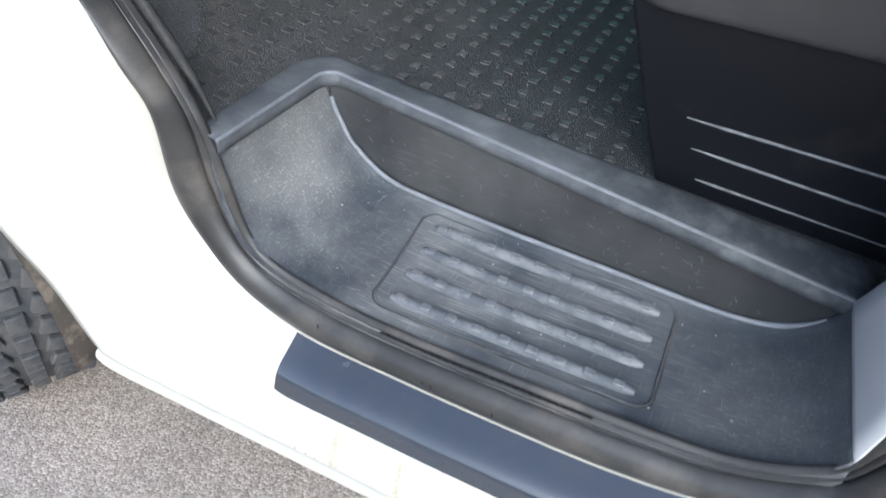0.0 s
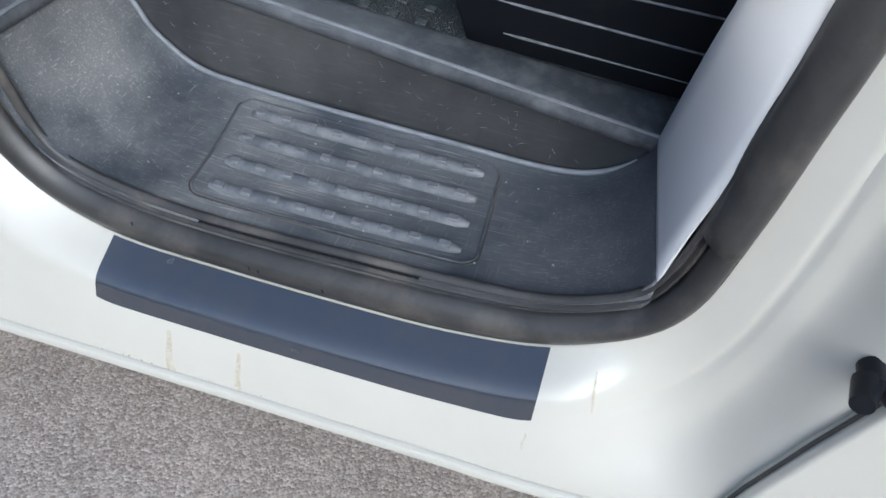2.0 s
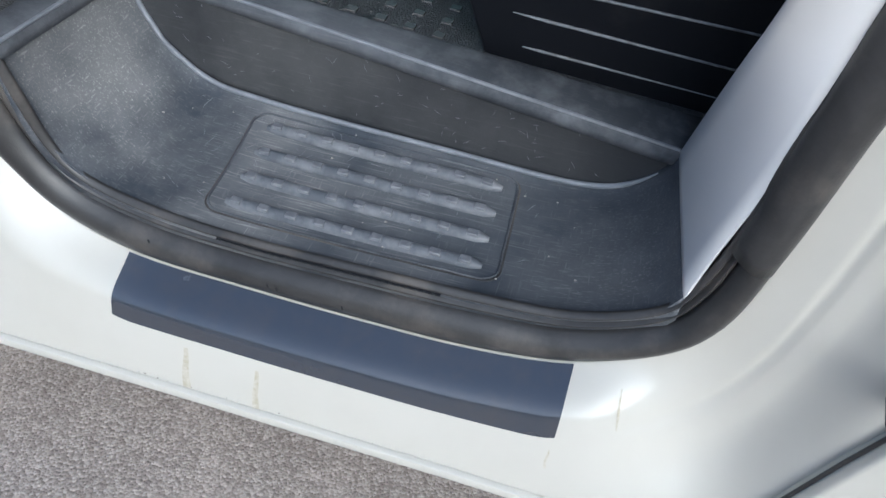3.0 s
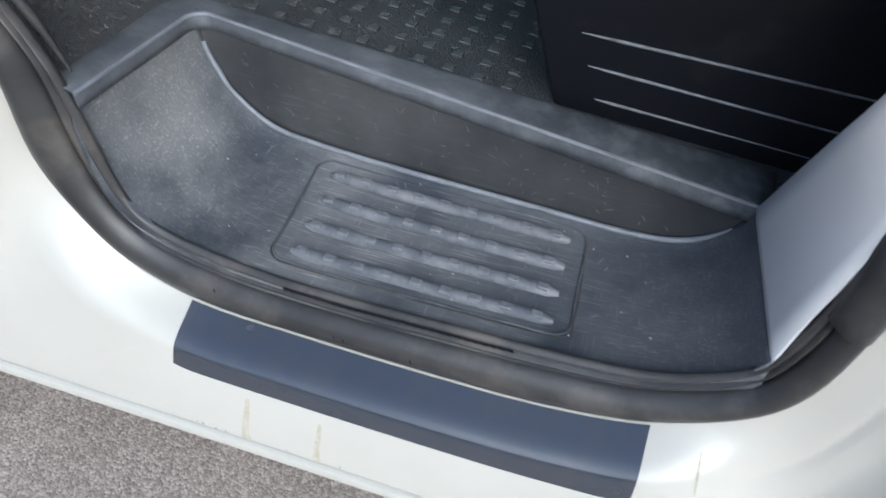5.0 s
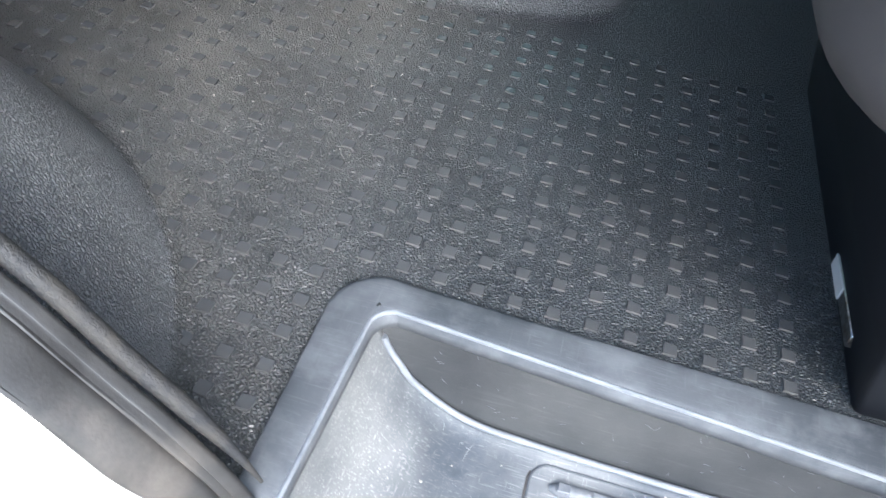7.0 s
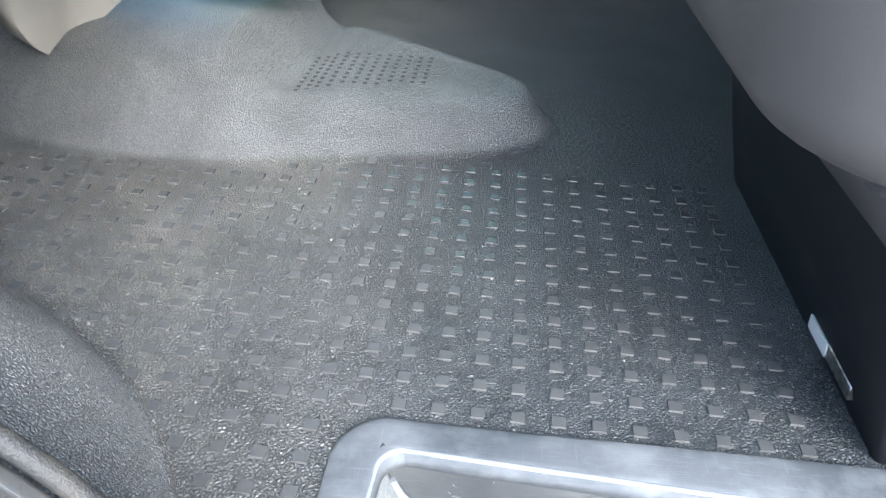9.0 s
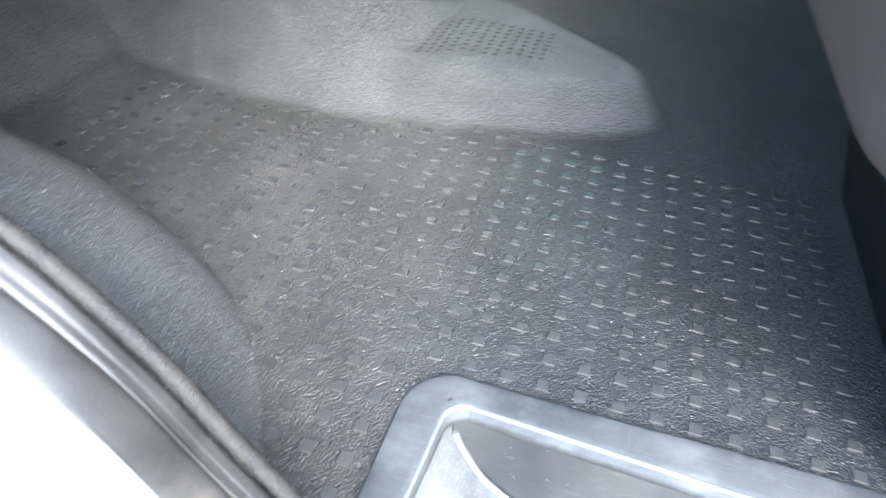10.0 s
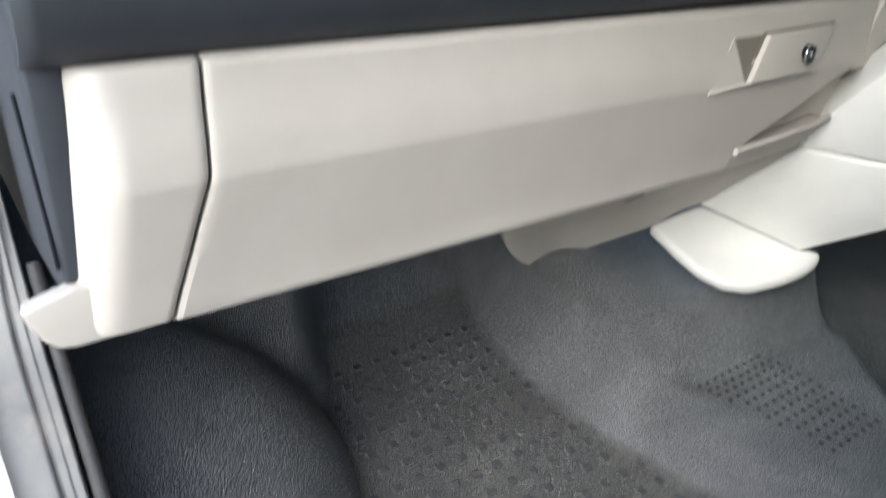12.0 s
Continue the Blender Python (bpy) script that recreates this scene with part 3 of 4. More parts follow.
# dried drips on the white sill
for x, v0, v1, w in ((-0.143, 0.5, 0.97, 0.0040), (-0.077, 0.52, 0.98, 0.0034), (0.172, 0.5, 0.68, 0.0012)):
    rows = []
    for k in range(9):
        p = on_sill(x + 0.0004 * math.sin(k), v0 + (v1 - v0) * k / 8, 0.0010)
        rows.append([p + Vector((-w * (0.5 + 0.5 * k / 8), 0, 0)), p + Vector((0, -0.0001, 0)), p + Vector((w * (0.5 + 0.5 * k / 8), 0, 0))])
    part("dried_drip", sheet(rows), STAIN, van, "brownish dried drip on the sill", face=(0, -1, 0))
mark = [on_sill(0.2165 - 0.0006 * k, 0.34 - 0.028 * k, 0.0008) for k in range(9)]
part("paint_mark", tube(mark, lambda t: 0.0005 + 0.0012 * math.sin(math.pi * t), 8, flat=0.3), STAIN, van, "yellowed paint mark by the seal")

part("flange_seam", tube([on_sill(-0.25 + 0.0045 * k, 0.93, 0.0003) for k in range(20)], 0.0005, 6), STAIN, van, "grey seam above the sill flange")
random.seed(8)
for x in (-0.240, -0.213, -0.191, -0.186, -0.173, -0.163, -0.146, -0.139, -0.105, -0.101, -0.056, -0.043, 0.03):
    w = random.uniform(0.0012, 0.003)
    p = on_sill(x, random.uniform(0.955, 0.995), 0.0004)
    part("paint_chip", box((p.x, p.y - 0.0004, p.z), (p.x + w, p.y + 0.0008, p.z + 0.0016), 0.0004, 1), SHADE, van, "small worn chip on the sill's edge")

# shell that closes the cabin
part("roof", box((-0.5, 0.50, 1.80), (2.4, 1.90, 1.84), 0.01), WHITE, van)
part("roof_lining", box((-0.45, 0.52, 1.765), (2.38, 1.88, 1.79)), LINING, van)
part("rear_wall", box((1.2, 0.47, 0.3), (1.24, 1.89, 1.79)), SHELL, van)
part("near_side_lining", box((0.392, 0.47, 0.42), (1.2, 0.50, 1.79)), SHELL, van)
part("far_side", box((1.2, 1.86, 0.36), (2.38, 1.92, 1.80), 0.01), WHITE, van)
part("rear_end", box((2.34, 0.46, 0.36), (2.39, 1.90, 1.80), 0.01), WHITE, van)
part("far_door_lower", box((-0.85, 1.86, 0.4), (1.2, 1.92, 0.90)), SHELL, van)
part("far_door_rear", box((-0.12, 1.86, 0.90), (1.2, 1.92, 1.79)), SHELL, van)
part("far_door_top", box((-0.85, 1.86, 1.66), (-0.12, 1.92, 1.79)), SHELL, van)
part("far_window", sheet([[(-0.85, 1.89, 0.90), (-0.12, 1.89, 0.90)], [(-0.85, 1.89, 1.66), (-0.12, 1.89, 1.66)]]), SIDE_GLASS, van, "tinted side window", solid=0.004)
part("windscreen", sheet([[(-0.98, y, 1.14), (-0.75, y, 1.45), (-0.46, y, 1.80)] for y in [0.5 + 0.1 * k for k in range(15)]]), GLASS, van,
     "tinted windscreen", solid=0.005)
part("front_panel", box((-1.16, 0.46, 0.35), (-1.10, 1.90, 1.12), 0.02), WHITE, van)
part("underbody", box((-0.5, 0.48, 0.36), (2.36, 1.9, 0.40)), SHELL, van)

# ---- moulded step in the doorway ----
step = thing("step_trim", "scuffed black plastic entry step with a ribbed pad", "door step")
BACK = [(-0.280, 0.652), (-0.2725, 0.618), (-0.262, 0.597), (-0.248, 0.577), (-0.21, 0.552), (-0.16, 0.545), (-0.078, 0.542), (0.033, 0.541), (0.126, 0.5405), (0.172, 0.549), (0.202, 0.572), (0.217, 0.6005)]
FRONT = [(-0.293, 0.638), (-0.2885, 0.606), (-0.281, 0.580), (-0.266, 0.555), (-0.232, 0.528), (-0.17, 0.5145), (-0.09, 0.511), (0.03, 0.513), (0.126, 0.5175), (0.178, 0.528), (0.214, 0.548), (0.231, 0.574)]


def wall_y(x):
    """How far in the step's back wall stands."""
    return 0.6535 - 0.024 * (x + 0.28)


def lip(x):
    """Height of the wall's upper edge."""
    return 0.6535 - 0.106 * (x + 0.28)


def mat_z(x, y):
    """Height of the flat floor, which falls a little towards the rear."""
    return 0.645 - 0.0786 * (x + 0.248) + 0.0073 * (y - 0.779)


back_line = steps([(x, wall_y(x), z) for x, z in BACK], 6)
front_line = steps([(x, 0.505, z) for x, z in FRONT], 6)


rows = []
for f, b in zip(front_line, back_line):
    row = []
    for j in range(25):
        v = j / 24
        p = f.lerp(b, v)
        sag = 0.006 * math.sin(math.pi * v) * smooth(-0.27, -0.2, p.x)
        p.z -= sag
        if v > 0.9 and p.x > -0.255:
            p.z += 0.004 * ((v - 0.9) / 0.1) ** 2
        row.append(p)
    row.insert(0, f + Vector((0, -0.004, -0.02)))
    rows.append(row)
part("tread", sheet(rows), STEP, step, solid=0.003, angle=50, face=(0, 0, 1))


def tread_at(x, y):
    v = (y - 0.505) / (wall_y(x) - 0.505)
    best = min(range(len(front_line)), key=lambda k: abs(front_line[k].x + (back_line[k].x - front_line[k].x) * v - x))
    f, b = front_line[best], back_line[best]
    return f.z + (b.z - f.z) * v - 0.006 * math.sin(math.pi * v)


# upright back wall, with a rolled upper edge, and the flat rim that laps over the mat
rows = []
for b in back_line:
    top = max(lip(b.x), b.z + 0.0005)
    high = top - b.z
    row = [Vector((b.x, b.y + 0.001 * math.sin(math.pi * j / 8), b.z + (high - min(0.006, high * 0.5)) * j / 8)) for j in range(9)]
    rows.append(row)
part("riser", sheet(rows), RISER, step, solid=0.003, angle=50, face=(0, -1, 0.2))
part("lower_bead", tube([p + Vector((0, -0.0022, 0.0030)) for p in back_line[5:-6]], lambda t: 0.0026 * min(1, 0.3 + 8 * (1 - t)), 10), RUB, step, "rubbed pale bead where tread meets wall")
# rim: along the back, round the corner, and along the front end
RIM_OUT = 0.683
loop = []
for k in range(34):
    x = 0.225 - (0.225 + 0.264) * k / 33
    loop.append((Vector((x, wall_y(x) + 0.003, lip(x))), Vector((x, RIM_OUT, mat_z(x, RIM_OUT) + 0.003))))
for k in range(1, 12):
    a = math.pi / 2 * k / 12
    loop.append((Vector((-0.264 - 0.019 * math.sin(a), 0.6375 + 0.019 * math.cos(a), 0.652)),
                 Vector((-0.276 - 0.036 * math.sin(a), 0.647 + 0.036 * math.cos(a), mat_z(-0.3, 0.67) + 0.003))))
for k in range(12):
    y = 0.6375 - (0.6375 - 0.505) * k / 11
    loop.append((Vector((-0.283 - 0.0075 * k / 11, y, 0.652 - 0.004 * k / 11)), Vector((-0.312, y + 0.0095 * (1 - k / 11), mat_z(-0.312, y) + 0.003))))
PROFILE = [(-0.16, -0.014), (-0.155, -0.008), (-0.13, -0.0036), (-0.085, -0.0012), (-0.03, 0.0), (0.10, 0.0005), (0.35, 0.0008), (0.65, 0.0008), (0.85, 0.0006), (0.95, -0.0003), (0.99, -0.002), (1.0, -0.006)]
rows = []
for a, b in loop:
    rows.append([a + (b - a) * u + Vector((0, 0, h)) for u, h in PROFILE])
part("rim", sheet(rows), WORN, step, "rubbed pale raised rim of the step", solid=0.002, face=(0, 0, 1))

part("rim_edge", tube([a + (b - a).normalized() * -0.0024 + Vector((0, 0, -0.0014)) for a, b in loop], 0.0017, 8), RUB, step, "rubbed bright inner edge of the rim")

# the ribbed pad: a raised outline and four ribs with little cleats
PAD = [(-0.157, 0.640), (0.093, 0.636), (0.099, 0.528), (-0.156, 0.527)]


def pad(u, v):
    a = Vector(PAD[3]).lerp(Vector(PAD[2]), u)
    b = Vector(PAD[0]).lerp(Vector(PAD[1]), u)
    p = a.lerp(b, v)
    return p.x, p.y


ring = []
for (cu, cv, a0) in ((0.94, 0.88, 0), (0.06, 0.88, 90), (0.06, 0.12, 180), (0.94, 0.12, 270)):
    for k in range(7):
        a = radians(a0 + 15 * k)
        x, y = pad(cu + 0.06 * math.cos(a), cv + 0.12 * math.sin(a))
        ring.append(Vector((x, y, tread_at(x, y) + 0.0006)))
long = []
for a, b in zip(ring, ring[1:] + ring[:1]):
    n = max(1, int((b - a).length / 0.012))
    for k in range(n):
        p = a.lerp(b, k / n)
        p.z = tread_at(p.x, p.y) + 0.0006
        long.append(p)
long.append(long[0].copy())
part("pad_outline", tube(long, 0.0010, 6, caps=False), WORN, step)
part("pad_groove", tube([Vector((-0.030 + (p.x + 0.030) * 1.013, 0.583 + (p.y - 0.583) * 1.03, p.z - 0.0007)) for p in long], 0.0009, 6, caps=False), RUBBER, step)
for r in range(4):
    v = (0.875, 0.63, 0.38, 0.115)[r]
    line = []
    for k in range(25):
        x, y = pad(0.06 + 0.885 * k / 24, v)
        line.append(Vector((x, y, tread_at(x, y) + 0.0004)))
    rib = part("rib", tube(line, lambda t: 0.0060 * min(1, 0.45 + 14 * min(t, 1 - t)), 12, flat=0.7), RIB, step)
    for k in range(9):
        x, y = pad(0.10 + 0.79 * k / 8, v)
        z = tread_at(x, y) + 0.0044
        part("cleat", box((x - 0.0048, y - 0.0036, z - 0.002), (x + 0.0048, y + 0.0036, z + 0.0017), 0.0007, 1, None,
                          Matrix.Translation((x, y, z)) @ Matrix.Rotation(-0.055, 4, "Z") @ Matrix.Translation((-x, -y, -z))), CLEAT, rib)

# fine scratches, curved this way and that
random.seed(31)
lines = bmesh.new()
for n in range(150):
    x, y = random.gauss(-0.14, 0.12), random.uniform(0.525, 0.645)
    way, bend, run = random.uniform(0, math.pi), random.uniform(-0.9, 0.9), random.choice((0.004, 0.006, 0.010, 0.016))
    track = []
    for k in range(7):
        a = way + bend * k / 6
        x, y = x + math.cos(a) * run / 6, y + math.sin(a) * run / 6
        if -0.25 < x < 0.2 and 0.515 < y < 0.652:
            track.append((x, y, tread_at(x, y) + 0.0001))
    if len(track) == 7:
        tube(track, lambda t: 0.00026 * math.sin(math.pi * (0.08 + 0.84 * t)), 4, lines)
for n in range(70):
    x = random.uniform(-0.24, 0.16)
    low, top = ramp([(-0.25, 0.60), (-0.2, 0.555), (0.15, 0.55), (0.2, 0.58)], x), lip(x) - 0.012
    z = random.uniform(low, max(low + 0.002, top))
    way, bend, run = random.uniform(0, math.pi), random.uniform(-0.7, 0.7), random.choice((0.003, 0.005, 0.008))
    track = []
    for k in range(7):
        a = way + bend * k / 6
        x, z = x + math.cos(a) * run / 6, z + math.sin(a) * run / 6
        track.append((x, wall_y(x) - 0.0002, z))
    tube(track, lambda t: 0.00022 * math.sin(math.pi * (0.08 + 0.84 * t)), 4, lines)
tagged(part("scratches", lines, CLEAT, step), kind="stuff")

# ---- floor covering ----
TUNNEL = [(-1.06, 1.26), (-0.9, 1.125), (-0.81, 1.058), (-0.735, 1.028), (-0.66, 1.012), (-0.58, 1.008), (-0.5, 1.015), (-0.4, 1.042), (-0.29, 1.070), (-0.22, 1.094), (-0.175, 1.126), (-0.15, 1.17)]


def arch(x, y):
    """Height of the wheel arch bulge over the floor."""
    ex, ey = (x + 0.665) / (0.312 if x > -0.665 else 0.20), (y - 0.44) / 0.330
    r = math.sqrt(ex * ex + ey * ey)
    dome = 0.21 * (max(0.0, 1 - r ** 2.2)) ** 0.75
    kick = 0.17 * smooth(0.0, 0.05, (0.80 + (-0.709 - x) * 0.40) - y) * smooth(-0.66, -0.80, x)
    return max(dome, kick)


RIDGE = [(-1.06, 1.75), (-0.62, 1.54), (-0.47, 1.425), (-0.385, 1.368), (-0.31, 1.312), (-0.23, 1.252), (-0.16, 1.18)]


def tunnel(x, y):
    """Height of the centre tunnel: a low shelf behind, a taller hump in front of it."""
    d = y - ramp(TUNNEL, x)
    t = min(1.0, max(0.0, d / (0.062 + 0.040 * smooth(-0.22, -0.36, x))))
    up = 0.046 * (1 - (1 - t) ** 1.8)
    up += (0.028 + 0.028 * smooth(0.05, 0.18, d)) * smooth(-0.478, -0.530, x) * smooth(0.01, 0.10, d)
    up += 0.04 * smooth(-0.76, -0.92, x) * smooth(0.0, 0.14, d)
    up -= 0.010 * math.exp(-((x + 0.458) / 0.020) ** 2) * smooth(0.09, 0.13, d)
    nose = smooth(-0.148, -0.200, x)
    far = 1 - smooth(-0.010, 0.040, y - ramp(RIDGE, x))
    return up * nose * far


def floor_z(x, y):
    return mat_z(x, y) + max(0.0, -0.80 - x) ** 1.4 * 1.6


def cover_z(x, y):
    return floor_z(x, y) + arch(x, y) + tunnel(x, y)


mat = thing("floor_mat", "black grained vinyl floor covering with raised squares", "floor mat")
NX, NY = 210, 210
bm = bmesh.new()
xs = [-1.08 + 1.48 * k / NX for k in range(NX + 1)]
ys = [0.512 + 1.35 * (k / NY) ** 1.35 for k in range(NY + 1)]
grid = [[bm.verts.new((x, y, cover_z(x, y))) for y in ys] for x in xs]
for i in range(NX):
    for j in range(NY):
        cx, cy = (xs[i] + xs[i + 1]) / 2, (ys[j] + ys[j + 1]) / 2
        if cx > -0.300 and cy < 0.672:
            continue
        bm.faces.new((grid[i][j], grid[i + 1][j], grid[i + 1][j + 1], grid[i][j + 1]))
for v in [v for v in bm.verts if not v.link_faces]:
    bm.verts.remove(v)
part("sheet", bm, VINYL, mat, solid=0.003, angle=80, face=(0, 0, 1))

roll = []
for p in inner:
    if p.x < -0.295 and 0.66 < p.z < 1.0:
        roll.append(p + Vector((0.003, 0.009, -0.004)))
part("rolled_edge", tube(roll, lambda t: 0.0052 * min(1, 0.2 + 4 * t), 16), VINYL_DARK, mat, "grained rolled edge beside the door seal")

# raised squares in rows
half, high = 0.0053, 0.0014
stud_bm = bmesh.new()
low = [stud_bm.verts.new((sx * half, sy * half, -0.001)) for sx, sy in ((-1, -1), (1, -1), (1, 1), (-1, 1))]
top = [stud_bm.verts.new((sx * half * 0.86, sy * half * 0.86, high)) for sx, sy in ((-1, -1), (1, -1), (1, 1), (-1, 1))]
stud_bm.faces.new(top)
for k in range(4):
    stud_bm.faces.new((low[k], low[(k + 1) % 4], top[(k + 1) % 4], top[k]))
stud_me = bpy.data.meshes.new("square")
stud_bm.to_mesh(stud_me)
stud_bm.free()
stud_me.materials.append(STUD)
rest = bmesh.new()
count = 0
spots = []
for i in range(-24, 12):
    for j in range(-8, 11):
        x, y = -0.2483 + 0.02697 * i - 0.00006 * j, 0.7794 - 0.00055 * i + 0.02734 * j
        if (x > -0.322 and y < 0.690) or x > 0.02 or x < -0.76 or y < 0.56:
            continue
        if arch(x, y) > 0.0008 or tunnel(x, y) > 0.003 or arch(x + 0.012, y - 0.012) > 0.002:
            continue
        spots.append((abs(x + 0.3) + abs(y - 0.8), x, y))
spots.sort()
for n, (d, x, y) in enumerate(spots):
    nx = (cover_z(x + 0.005, y) - cover_z(x - 0.005, y)) / 0.01
    ny = (cover_z(x, y + 0.005) - cover_z(x, y - 0.005)) / 0.01
    q = Vector((0, 0, 1)).rotation_difference(Vector((-nx, -ny, 1)))
    m = Matrix.Translation((x, y, cover_z(x, y))) @ q.to_matrix().to_4x4() @ Matrix.Rotation(-0.03, 4, "Z")
    if n < 300:
        ob = new("square", stud_me)
        ob.matrix_basis = m
        ob.parent = mat
    else:
        own = bmesh.new()
        own.from_mesh(stud_me)
        own.transform(m)
        tmp = bpy.data.meshes.new("piece")
        own.to_mesh(tmp)
        own.free()
        rest.from_mesh(tmp)
        bpy.data.meshes.remove(tmp)
if rest.verts:
    tagged(part("square_pattern", rest, STUD, mat), kind="stuff")
else:
    rest.free()

# bumps on the shelf; dark vinyl puts their shade into the colour
dots = bmesh.new()
for i in range(12):
    for j in range(9):
        x, y = -0.462 + 0.0135 * i, 1.150 + 0.0145 * j + 0.002 * (i % 2)
        if y < ramp(TUNNEL, x) + 0.112 or y > ramp(RIDGE, x) - 0.03:
            continue
        z = cover_z(x, y)
        box((x - 0.0024, y - 0.0024, z - 0.001), (x + 0.0024, y + 0.0024, z + 0.0008), 0.0, 1, dots)
tagged(part("shelf_pattern", dots, VINYL_DARK, mat), kind="stuff")

# ---- dashboard ----
dash = thing("dashboard", "beige and dark grey dashboard with a closed glove box", "dashboard")


CREASE = 1.0725


def dash_face(y, z):
    """How far back the beige face stands at a height."""
    return -0.453 + 0.010 * max(0.0, 1 - abs(z - CREASE) / 0.075) + 0.003 * smooth(1.12, 1.09, z)


def face_panel(left, right, bottom, top, setback=0.0):
    """A bulging panel between slanting ends; left and right are functions of the height."""
    rows = []
    n = 26
    ks = [0.0, 0.0, 0.002, 0.006, 0.015] + [0.015 + 0.97 * k / n for k in range(1, n)] + [0.985, 0.994, 1.0, 1.0]
    for i, k in enumerate(ks):
        mid = left(1.06) + (right(1.06) - left(1.06)) * k
        b, t = bottom(mid), top(mid)
        zs = [b + 0.002, b, b + 0.002, b + 0.006] + [b + 0.006 + (t - b - 0.012) * j / 14 for j in range(1, 14)] + [t - 0.006, t - 0.002, t, t - 0.002]
        zs[4:-4] = sorted(zs[4:-4] + [CREASE - 0.004, CREASE, CREASE + 0.004])
        row = []
        for j, z in enumerate(zs):
            y = left(z) + (right(z) - left(z)) * k
            e = min(j, len(zs) - 1 - j)
            x = dash_face(y, z) - (0.025 if e == 0 else 0.006 if e == 1 else 0.0015 if e == 2 else 0)
            s = min(y - left(z), right(z) - y)
            x -= 0.0014 * (1 - smooth(0, 0.0025, s))
            if i in (0, len(ks) - 1):
                x -= 0.022
            if setback:
                x -= (dash_face(y, z) + 0.453) * (1 - smooth(0.0, 0.03, y - left(z)))
            x -= setback * max(0.0, 1 - (y - left(z)) / 0.022) ** 2.0
            row.append((x, y, z))
        rows.append(row)
    return sheet(rows)


def lid_bottom(y):
    return 0.9835 - 0.004 * max(0, y - 0.585)


def lid_top(y):
    return 1.1385 - 0.007 * (y - 0.60)


def seam(z):
    t = min(1.0, max(0.0, (z - 0.984) / 0.0905))
    return 0.5725 + 0.029 * t + 0.085 * max(0.0, z - 1.0745)


def dash_end(z):
    return 0.5365 - 0.11 * (1.14 - z)


def lid_end(z):
    return ramp([(0.98, 1.095), (1.0017, 1.106), (1.058, 1.2476), (1.075, 1.285), (1.14, 1.315)], z)


part("end_panel", face_panel(dash_end, lambda z: seam(z) - 0.0012, lambda y: 0.9845, lambda y: 1.1375, 0.016), BEIGE, dash,
     "beige rounded end of the dash", solid=0.003, face=(1, 0, 0), angle=40)
lid = part("glove_box_lid", face_panel(lambda z: seam(z) + 0.0015, lid_end, lid_bottom, lid_top), BEIGE, dash, "closed beige glove box lid with a long crease",
           solid=0.003, face=(1, 0, 0), angle=19)
part("end_tongue", prism([(-0.4565, 0.545, 1.0185), (-0.4575, 0.5245, 1.0190), (-0.4595, 0.496, 1.0105), (-0.4590, 0.499, 1.002), (-0.4570, 0.5045, 0.991), (-0.4555, 0.5115, 0.985), (-0.4550, 0.520, 0.9835), (-0.4545, 0.560, 0.9845)],
                         (-0.014, 0.002, 0.0), 0.002), BEIGE, dash, "beige lower lip of the dash end")
part("gap_backing", box((-0.50, 0.555, 0.990), (-0.470, 1.04, 1.125)), GLOSS, dash)
# latch with lock; its finger recess is a flat plate, shade put into the colour
def on_lid(points, push, lift, bevel=0.0):
    return prism([(dash_face(y, z) + lift, y, z) for y, z in points], (push, 0, 0), bevel)


part("latch_surround", on_lid([(1.1095, 1.1125), (1.2240, 1.1145), (1.1885, 1.0700), (1.0815, 1.0690)], 0.0016, 0.0), SHADE, lid, "darker rim drawn for the narrow gap round the latch")
latch = part("latch", on_lid([(1.1132, 1.1110), (1.2205, 1.1125), (1.1860, 1.0722), (1.0848, 1.0712)], 0.006, 0.0, 0.0015), BEIGE, lid, "beige pull latch with a key lock")
part("finger_recess", on_lid([(1.0665, 1.1105), (1.1120, 1.1110), (1.0838, 1.0715), (1.0725, 1.0940)], 0.0010, 0.0), SHADE, lid, "flat finger recess beside the latch, its shade put into a darker beige")
part("recess_slope", on_lid([(1.0665, 1.1105), (1.0725, 1.0940), (1.0838, 1.0712), (1.0353, 1.0676)], 0.0014, 0.0), BEIGE, lid, "sloping side of the finger recess")
part("recess_edge", tube([(dash_face(1.1, z) + 0.0008, y, z) for y, z in ((1.0845, 1.0705), (1.060, 1.0690), (1.0353, 1.0676))], lambda t: 0.0024 - 0.001 * t, 8), BEIGE, lid, "bevelled edge of the recess")
part("lock", tube([(-0.442, 1.171, 1.0900), (-0.4345, 1.171, 1.0900)], 0.0085, 20), GLOSS, lid, "round dark key lock")
part("lock_ring", tube([(-0.4336, 1.171 + 0.0082 * math.cos(a), 1.0900 + 0.0082 * math.sin(a)) for a in [2 * math.pi * k / 24 for k in range(25)]], 0.0011, 8, caps=False), METAL, lid, "bright ring of the lock")
part("key_slot", box((-0.4348, 1.1675, 1.0870), (-0.4334, 1.1745, 1.0930), 0.0004, 1), METAL, lid)
part("pocket_back", prism([(-0.472, 1.06, 0.98), (-0.472, 1.40, 0.98), (-0.472, 1.40, 1.13), (-0.472, 1.20, 1.13)], (-0.01, 0, 0)), BEIGE, dash, "recessed open pocket beside the lid")
part("pocket_lip", tube([(-0.448, 1.104, 1.0015), (-0.446, 1.16, 1.0055), (-0.446, 1.235, 1.0110), (-0.450, 1.2635, 1.0130)], 0.0035, 10), BEIGE, dash, "rounded lip of the open pocket")
